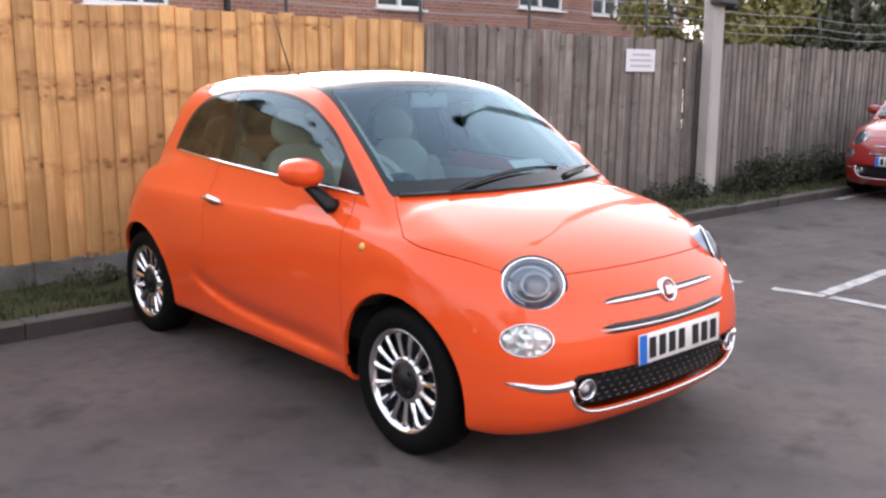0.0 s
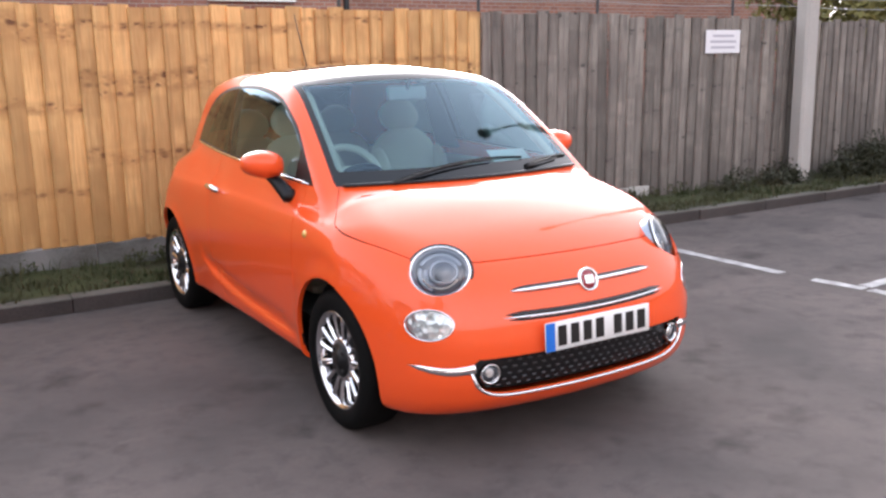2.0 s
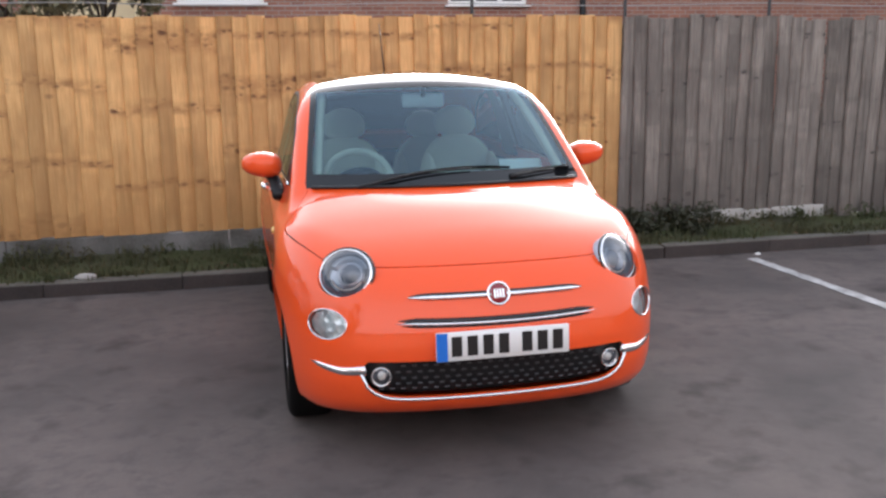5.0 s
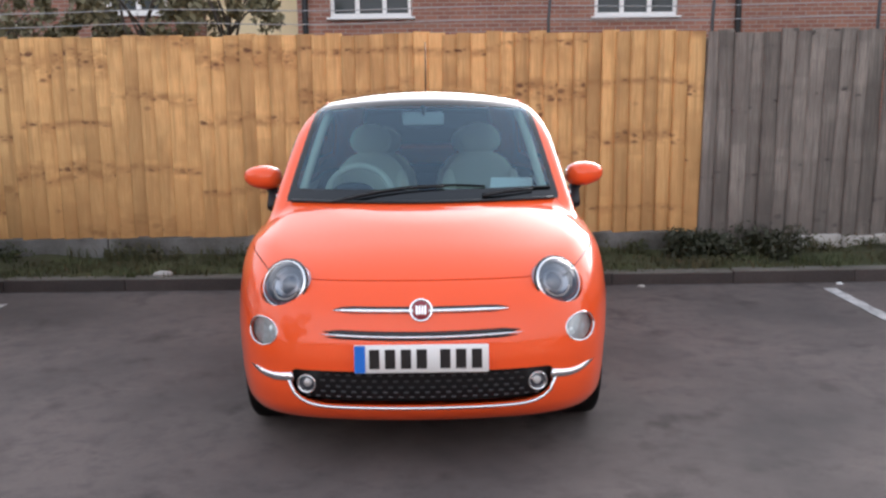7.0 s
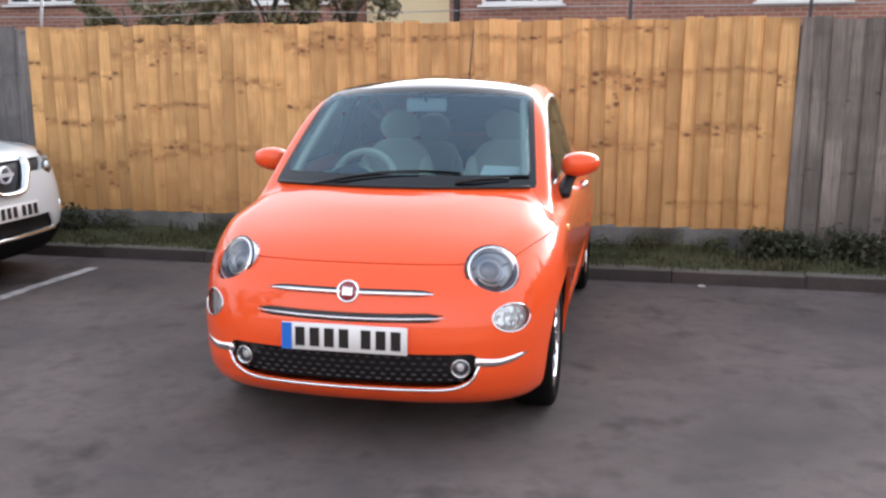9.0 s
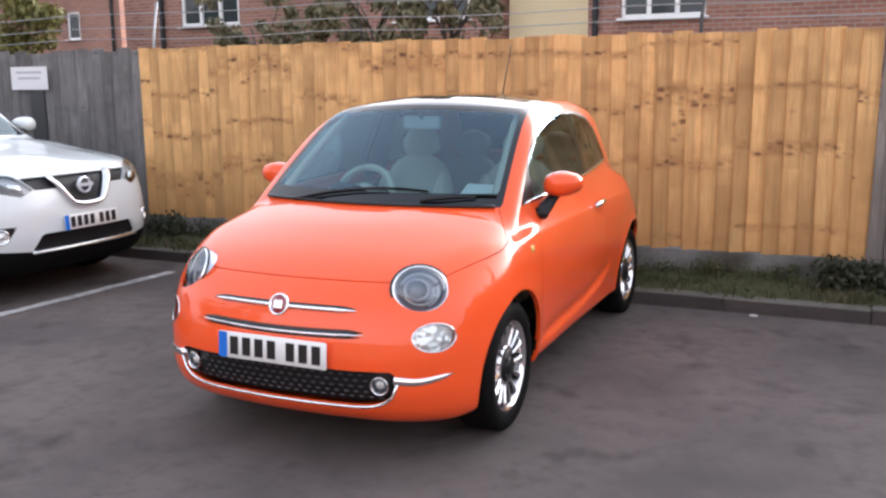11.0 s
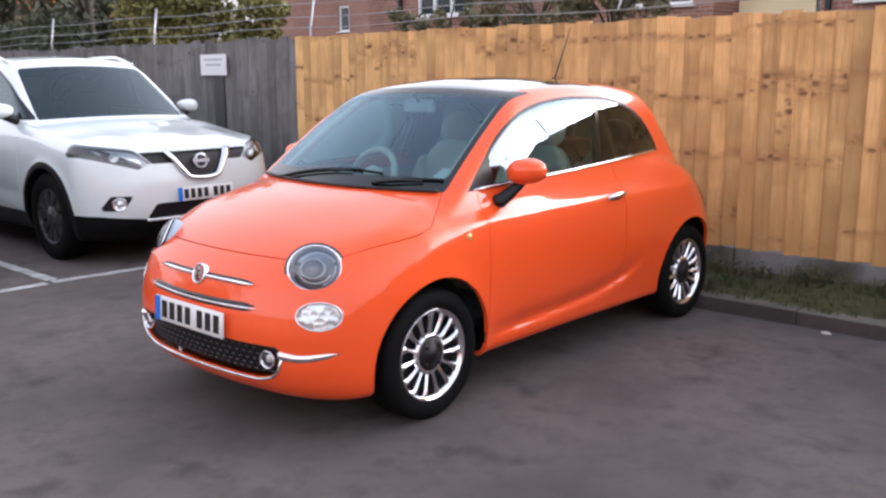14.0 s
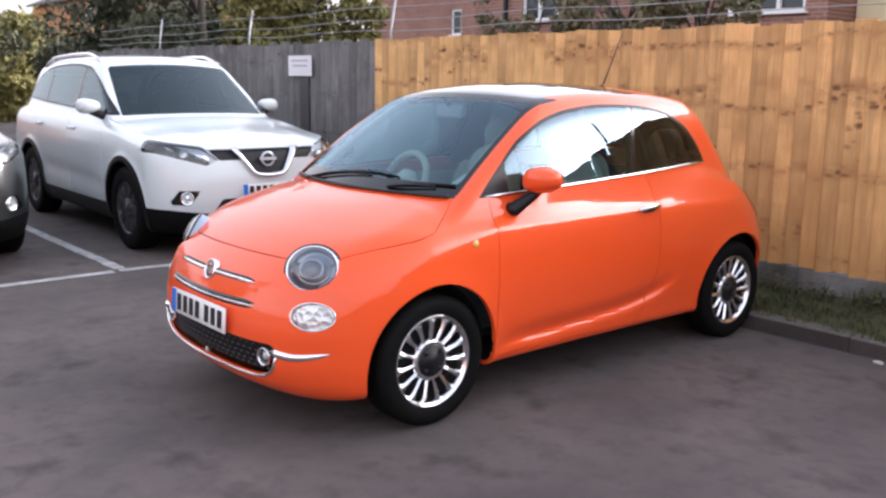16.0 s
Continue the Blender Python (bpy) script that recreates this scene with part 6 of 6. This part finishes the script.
def fence(label, x0, x1, pitch, base, top, mat, wild, slope=0.0, posts=True):
    f = tagged(new("board_fence"), label, "fence", kind="")
    f.location = (x0, FENCE_Y, 0)
    kinds = [board_mesh("board", pitch + 0.022, top - base, mat, wild * 0.02) for _ in range(9)]
    k = int((x1 - x0) / pitch)
    pitch = (x1 - x0) / k
    for i in range(k):
        o = new("board", kinds[rng.randrange(9)])
        o.parent = f
        x = (i + 0.5) * pitch
        o.matrix_local = pose(x, rng.uniform(-0.003, 0.003) * (1 + 2 * wild), base + slope * x + rng.uniform(-0.012, 0.012) * (1 + wild), rng.uniform(-0.3, 0.3) * wild, rng.uniform(-0.35, 0.35) * (0.4 + 1.6 * wild), 1.5 + rng.uniform(-1, 1) * (1.2 + wild))
    for z in (0.45, 1.05, 1.62):
        bm = bmesh.new()
        box(bm, ((x1 - x0) / 2, 0.035, z + slope * (x1 - x0) / 2), (x1 - x0, 0.05, 0.075), Matrix.Rotation(-math.atan(slope), 4, "Y"))
        part("rail", bm, mat, f, smooth=False)
    n = max(2, round((x1 - x0) / 2.4) + 1)
    for i in range(n):
        bm = bmesh.new()
        x = 0.06 + (x1 - x0 - 0.12) * i / (n - 1)
        box(bm, (x, 0.115, (top - 0.05 + slope * x) / 2), (0.1, 0.1, top - 0.05 + slope * x), bevel=0.006)
        part("post", bm, OLD_DARK if mat == OLD_DARK else OLD, f, smooth=False)
    return f


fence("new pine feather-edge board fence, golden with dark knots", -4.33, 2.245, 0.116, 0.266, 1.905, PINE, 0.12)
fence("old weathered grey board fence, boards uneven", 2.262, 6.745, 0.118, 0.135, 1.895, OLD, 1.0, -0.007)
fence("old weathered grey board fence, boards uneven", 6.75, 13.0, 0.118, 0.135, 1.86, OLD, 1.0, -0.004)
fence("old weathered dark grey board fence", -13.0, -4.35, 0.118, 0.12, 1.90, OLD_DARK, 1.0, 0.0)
gravel = tagged(new("gravel_board"), "rough mossy concrete gravel boards under the fence", "fence base", kind="structure")
for i in range(4):
    bm = bmesh.new()
    w = 1.64
    box(bm, (-4.33 + w * (i + 0.5), FENCE_Y - 0.008, 0.155), (w - 0.012, 0.05, 0.22), bevel=0.008, seg=2)
    part("panel", bm, CONCRETE, gravel, smooth=False)
bm = bmesh.new()
for k in range(5):
    box(bm, (3.05 + 0.27 * k, FENCE_Y - 0.03, 0.165 + rng.uniform(-0.01, 0.01)), (0.262, 0.06, 0.10 + rng.uniform(-0.01, 0.02)), None, 0.014, 2)
tagged(part("base_blocks", bm, PALE_CONCRETE), "pale broken concrete blocks under the old fence", "blocks", kind="structure")


# ---- signs, pole, wire ----
def sign(x0, x1, z0, z1, y, rows):
    bm = bmesh.new()
    box(bm, ((x0 + x1) / 2, y, (z0 + z1) / 2), (x1 - x0, 0.006, z1 - z0), bevel=0.002)
    s = tagged(part("fence_sign", bm, SIGN_WHITE, smooth=False), "small white notice with faint lines fixed to the fence", "sign")
    for k, w in enumerate(rows):
        bm = bmesh.new()
        z = z1 - (z1 - z0) * (0.25 + 0.25 * k)
        box(bm, ((x0 + x1) / 2, y - 0.004, z), ((x1 - x0) * w, 0.002, 0.022))
        part("bar", bm, SIGN_INK, s, smooth=False)


sign(4.99, 5.50, 1.515, 1.748, FENCE_Y - 0.052, (0.6, 0.75, 0.7))
sign(-6.06, -5.54, 1.515, 1.752, FENCE_Y - 0.068, (0.7, 0.6))
bm = bmesh.new()
box(bm, (-5.72, FENCE_Y - 0.052, 0.80), (0.20, 0.02, 1.40), bevel=0.003)
tagged(part("fence_batten", bm, DARK_STEEL, smooth=False), "dark batten fixed to the old fence under the notice", "batten")
bm = bmesh.new()
rings = []
for z, w in ((-0.1, 0.108), (2.2, 0.105), (6.0, 0.09)):
    rings.append([bm.verts.new((6.42 + w * sx, 3.26 + w * 0.8 * sy, z)) for sx, sy in ((-1, -0.7), (-0.7, -1), (0.7, -1), (1, -0.7), (1, 0.7), (0.7, 1), (-0.7, 1), (-1, 0.7))])
for a, b in zip(rings, rings[1:]):
    for k in range(8):
        bm.faces.new((a[k], a[(k + 1) % 8], b[(k + 1) % 8], b[k]))
bm.faces.new(rings[-1])
pole = tagged(part("street_lamp", bm, PALE_CONCRETE, smooth=False), "pale concrete street lamp post with a lantern on an arm", "street lamp")
bm = bmesh.new()
tube(bm, [(6.42, 3.26, 5.9), (6.36, 3.22, 6.12), (6.1, 3.06, 6.26), (5.2, 2.50, 6.34), (4.95, 2.35, 6.36)], 0.035, 8)
part("arm", bm, STEEL, pole, "grey steel arm")
bm = bmesh.new()
for v in bmesh.ops.create_uvsphere(bm, u_segments=20, v_segments=12, radius=1)["verts"]:
    q = v.co / (abs(v.co.x) ** 2.5 + abs(v.co.y) ** 2.5 + abs(v.co.z) ** 2.5) ** (1 / 2.5)
    v.co = Matrix.Rotation(radians(32), 3, "Z") @ Vector((q.x * 0.36, q.y * (0.13 - 0.03 * q.x), q.z * (0.09 if q.z > 0 else 0.055))) + Vector((4.70, 2.20, 6.38))
part("lantern", bm, DARK_STEEL, pole, "dark grey lantern", sharp=80)
bm = bmesh.new()
box(bm, (6.42, 3.15, 2.75), (0.34, 0.16, 1.0), bevel=0.02)
part("cable_box", bm, DARK_STEEL, pole, "dark grey cable box", smooth=False)
bm = bmesh.new()
box(bm, (6.66, 3.2, 2.26), (0.14, 0.14, 0.10), bevel=0.02)
part("bracket", bm, BLACK_PLASTIC, pole, "black bracket", smooth=False)
wire = tagged(new("wire_fence"), "slack wire strands on slim posts above the fence", "wire")
for z, y in ((2.02, 3.60), (2.13, 3.62), (2.27, 3.66)):
    pts = []
    for i in range(107):
        x = -13 + 26 * i / 106
        sag = 0.025 * math.sin((x - 0.6) / 2.9 * math.pi) ** 2
        pts.append((x, y, z - sag + 0.012 * noise.noise(Vector((x * 0.8, z, 0)))))
    bm = bmesh.new()
    tube(bm, pts, 0.0045, 5)
    part("strand", bm, STEEL, wire)
for x in (-10.3, -7.42, -4.3, 1.0, 2.35, 3.72, 5.6, 9.6):
    bm = bmesh.new()
    tube(bm, [(x, 3.58, 0), (x, 3.58, 2.0), (x + 0.03, 3.62, 2.36)], 0.015, 6)
    part("post", bm, STEEL if x < 0 else DARK_STEEL, wire)


# ---- houses behind the fence ----
def house(name, label, x0, x1, y, depth, eaves, ridge, windows, mat, pipes=()):
    """A brick block with a pitched roof; windows: (x0, x1, sill, head, panes) on its front wall at y."""
    h = tagged(new(name), label, "house")
    bm = bmesh.new()
    xs = sorted({x0, x1} | {w for q in windows for w in q[:2]})
    zs = sorted({0.0, eaves} | {w for q in windows for w in q[2:4]})
    grid = {(x, z, d): bm.verts.new((x, y + d, z)) for x in xs for z in zs for d in (0, 0.12)}
    for a, b in zip(xs, xs[1:]):
        for c, e in zip(zs, zs[1:]):
            inside = any(q[0] <= (a + b) / 2 <= q[1] and q[2] <= (c + e) / 2 <= q[3] for q in windows)
            if not inside:
                bm.faces.new([grid[k] for k in ((a, c, 0), (b, c, 0), (b, e, 0), (a, e, 0))])
    for q in windows:
        for (a, c), (b, e) in (((q[0], q[2]), (q[1], q[2])), ((q[1], q[2]), (q[1], q[3])), ((q[1], q[3]), (q[0], q[3])), ((q[0], q[3]), (q[0], q[2]))):
            bm.faces.new([grid[k] for k in ((a, c, 0), (b, e, 0), (b, e, 0.12), (a, c, 0.12))])
    back = [bm.verts.new(p) for p in ((x0, y + depth, 0), (x1, y + depth, 0), (x1, y + depth, eaves), (x0, y + depth, eaves), (x0, y + depth / 2, ridge), (x1, y + depth / 2, ridge), (x0, y, eaves), (x1, y, eaves), (x0, y, 0), (x1, y, 0))]
    bm.faces.new([back[k] for k in (1, 0, 3, 2)])
    bm.faces.new([back[k] for k in (0, 8, 6, 4, 3)])
    bm.faces.new([back[k] for k in (9, 1, 2, 5, 7)])
    part("wall", bm, mat, h, smooth=False)
    bm = bmesh.new()
    for sgn in (0, 1):
        ya, yb = (y - 0.35, y + depth / 2) if sgn == 0 else (y + depth + 0.35, y + depth / 2)
        za = eaves - 0.35 * (ridge - eaves) / (depth / 2)
        p = [Vector(q) for q in ((x0 - 0.2, ya, za), (x1 + 0.2, ya, za), (x1 + 0.2, yb, ridge), (x0 - 0.2, yb, ridge))]
        lo = [bm.verts.new(q) for q in p]
        hi = [bm.verts.new(q + Vector((0, 0, 0.12))) for q in p]
        bm.faces.new(hi)
        bm.faces.new(lo[::-1])
        for k in range(4):
            bm.faces.new((lo[k], lo[(k + 1) % 4], hi[(k + 1) % 4], hi[k]))
    part("roof", bm, SLATE, h, smooth=False)
    for a, b, c, e, panes in windows:
        bm = bmesh.new()
        for cx, cz, sx, sz in (((a + b) / 2, c + 0.035, b - a, 0.07), ((a + b) / 2, e - 0.035, b - a, 0.07), (a + 0.035, (c + e) / 2, 0.07, e - c - 0.14), (b - 0.035, (c + e) / 2, 0.07, e - c - 0.14)):
            box(bm, (cx, y + 0.07, cz), (sx, 0.07, sz), bevel=0.008)
        w = part("window", bm, UPVC, h, "white plastic window frame", smooth=False)
        for k in range(panes):
            pa, pb = a + (b - a) * k / panes, a + (b - a) * (k + 1) / panes
            bm = bmesh.new()
            box(bm, ((pa + pb) / 2, y + 0.10, (c + e) / 2), (pb - pa - 0.03, 0.02, e - c - 0.1))
            part("pane", bm, WINDOW_DARK, w, "dark window pane", smooth=False)
            if k:
                bm = bmesh.new()
                box(bm, (pa, y + 0.065, (c + e) / 2), (0.08, 0.08, e - c - 0.1), bevel=0.008)
                part("mullion", bm, UPVC, w, smooth=False)
        bm = bmesh.new()
        box(bm, ((a + b) / 2, y - 0.02, c - 0.02), (b - a + 0.12, 0.16, 0.04), bevel=0.008)
        part("sill", bm, UPVC, w, "white sill", smooth=False)
    for x in pipes:
        bm = bmesh.new()
        tube(bm, [(x, y - 0.07, 0.0), (x, y - 0.07, eaves)], 0.055, 10)
        part("drainpipe", bm, BLACK_PLASTIC, h, "black drainpipe")
    return h


house("brick_house", "red brick terraced block with white windows behind the fence", -2.45, 20.3, 13.0, 7.0, 4.45, 5.2, [(-1.85, -0.36, 2.68, 3.9, 3), (2.98, 4.50, 2.65, 3.9, 3), (9.1, 10.4, 2.9, 4.0, 2), (13.4, 15.0, 3.1, 4.2, 2), (16.15, 17.7, 3.07, 4.2, 3), (18.9, 19.95, 3.03, 4.2, 2)], BRICK, (-2.3, 5.6))
house("brick_house", "red brick house with white windows behind shrubs", -13.6, -4.45, 13.2, 7.0, 4.6, 5.6, [(-6.5, -4.87, 2.80, 3.9, 3), (-11.95, -10.35, 2.87, 3.9, 3)], BRICK, (-12.45,))
house("brick_house", "plain red brick house further off", -28.0, -20.6, 20.5, 7.0, 5.6, 7.2, [(-23.0, -22.42, 3.17, 4.1, 1)], BRICK, (-20.9,))
house("brick_house", "orange brick house far beyond the trees", -62.0, -40.0, 17.0, 7.0, 6.0, 7.5, [(-52.0, -50.5, 4.4, 5.5, 2)], ORANGE_WALL)
bm = bmesh.new()
box(bm, (-3.45, 14.3, 2.3), (1.9, 0.3, 4.6))
tagged(part("rendered_wall", bm, RENDER_SUNLIT, smooth=False), "yellow rendered gable wall between the houses, sunlight painted into its colour", "wall", kind="structure")


# ---- trees ----
def tree(x, y, height, crown, mat, label, seed, clumps=60, per=110, size=0.09, low=0.35):
    r = random.Random(seed)
    t = tagged(new("tree"), label, "tree")
    t.location = (x, y, 0)
    bm = bmesh.new()
    tube(bm, [(0, 0, -0.1), (r.uniform(-0.1, 0.1), 0.05, height * 0.3), (r.uniform(-0.3, 0.3), r.uniform(-0.2, 0.2), height * 0.85)], [height * g for g in ((0.035, 0.026, 0.008) if height > 4 else (0.012, 0.009, 0.004))], 9)
    ends = []
    for k in range(11):
        a = k * 2.4 + r.uniform(-0.4, 0.4)
        z0 = height * r.uniform(low, 0.7)
        rad = crown * r.uniform(0.5, 0.95)
        e = Vector((rad * math.cos(a), rad * math.sin(a), z0 + height * r.uniform(0.1, 0.3)))
        mid = Vector((e.x * 0.45, e.y * 0.45, z0 + (e.z - z0) * 0.6))
        tube(bm, [(0, 0, z0), mid, e], [height * g for g in ((0.012, 0.007, 0.002) if height > 4 else (0.005, 0.004, 0.0015))], 6)
        ends.append(e)
    part("trunk", bm, BARK, t, "brown trunk and limbs")
    v, f = [], []
    for _ in range(clumps):
        e = r.choice(ends)
        c = e * r.uniform(0.5, 1.08) + Vector((r.gauss(0, 0.16), r.gauss(0, 0.16), r.gauss(0, 0.14))) * crown
        c.z = max(c.z, height * low * 0.7)
        rad = crown * r.uniform(0.12, 0.27)
        for _ in range(per):
            d = Vector((r.gauss(0, 1), r.gauss(0, 1), r.gauss(0, 0.8))).normalized() * rad * r.random() ** 0.5
            m = Euler((r.uniform(-1.3, 1.3), r.uniform(-1.3, 1.3), r.uniform(0, 6.28))).to_matrix()
            s = size * r.uniform(0.6, 1.4)
            k = len(v)
            v += [tuple(c + d + m @ Vector(q) * s) for q in ((-1, 0, 0), (0, -0.5, 0.15), (1, 0, 0), (0, 0.5, 0.15))]
            f += [(k, k + 1, k + 2), (k, k + 2, k + 3)]
    me = bpy.data.meshes.new("crown")
    me.from_pydata(v, [], f)
    link("crown", me, mat, t, "uneven leafy crown")
    return t


tree(-2.2, 6.2, 3.5, 0.75, LEAF_OLIVE, "thin olive shrub with bare twigs behind the fence", 3, 60, 80, 0.045, 0.4)
tree(-3.1, 6.0, 3.1, 0.75, LEAF_OLIVE, "thin olive shrub with bare twigs behind the fence", 4, 75, 90, 0.045, 0.4)
tree(-4.1, 6.3, 2.6, 0.7, LEAF_OLIVE, "low olive shrub behind the fence", 14, 70, 90, 0.045, 0.4)
tree(-5.0, 6.5, 2.7, 0.65, LEAF_OLIVE, "low olive shrub behind the fence", 15, 60, 90, 0.045, 0.4)
tree(-10.9, 6.6, 4.6, 1.3, LEAF_YELLOW, "drooping yellow-green tree behind the fence", 5, 130, 150, 0.06, 0.25)
tree(-13.2, 5.6, 4.6, 1.8, LEAF, "dark evergreen tree behind the fence", 6, 95, 130, 0.07, 0.15)
tree(-16.8, 6.5, 5.4, 2.4, LEAF, "dark evergreen tree behind the fence", 16, 100, 130, 0.08, 0.15)
tree(-21.5, 7.5, 4.4, 2.4, LEAF, "dark evergreen tree behind the fence", 7, 110, 130, 0.09, 0.15)
tree(-28.0, 6.0, 3.6, 2.4, LEAF_YELLOW, "yellowing leafy tree far behind the fence", 8, 130, 130, 0.11, 0.15)
tree(12.2, 6.6, 4.6, 2.2, LEAF_YELLOW, "yellowing leafy tree behind the fence", 9, 70, 120, 0.08, 0.25)
tree(16.0, 6.0, 4.6, 2.6, LEAF, "dark green leafy tree behind the fence", 10, 150, 140, 0.09, 0.15)
tree(20.5, 5.0, 5.5, 3.0, LEAF, "dark green leafy tree behind the fence", 11, 170, 140, 0.10, 0.15)
tree(26.0, 9.0, 6.5, 3.2, LEAF_YELLOW, "yellowing leafy tree far behind the fence", 12, 80, 110, 0.11, 0.2)
tree(-9.5, -7.5, 6.5, 2.8, LEAF, "green leafy tree across the car park", 13, 90, 110, 0.09, 0.3)

# ---- plain walls that close the car park ----
for name, c, s in (("wall_west", (-32, -4, 1.2), (0.3, 40, 2.4)), ("wall_east", (34, -4, 1.2), (0.3, 40, 2.4)), ("wall_south", (0, -24, 2.2), (66, 0.3, 4.4))):
    bm = bmesh.new()
    box(bm, c, s)
    tagged(part(name, bm, BRICK, smooth=False), "plain brick wall closing the car park", "wall", kind="structure")
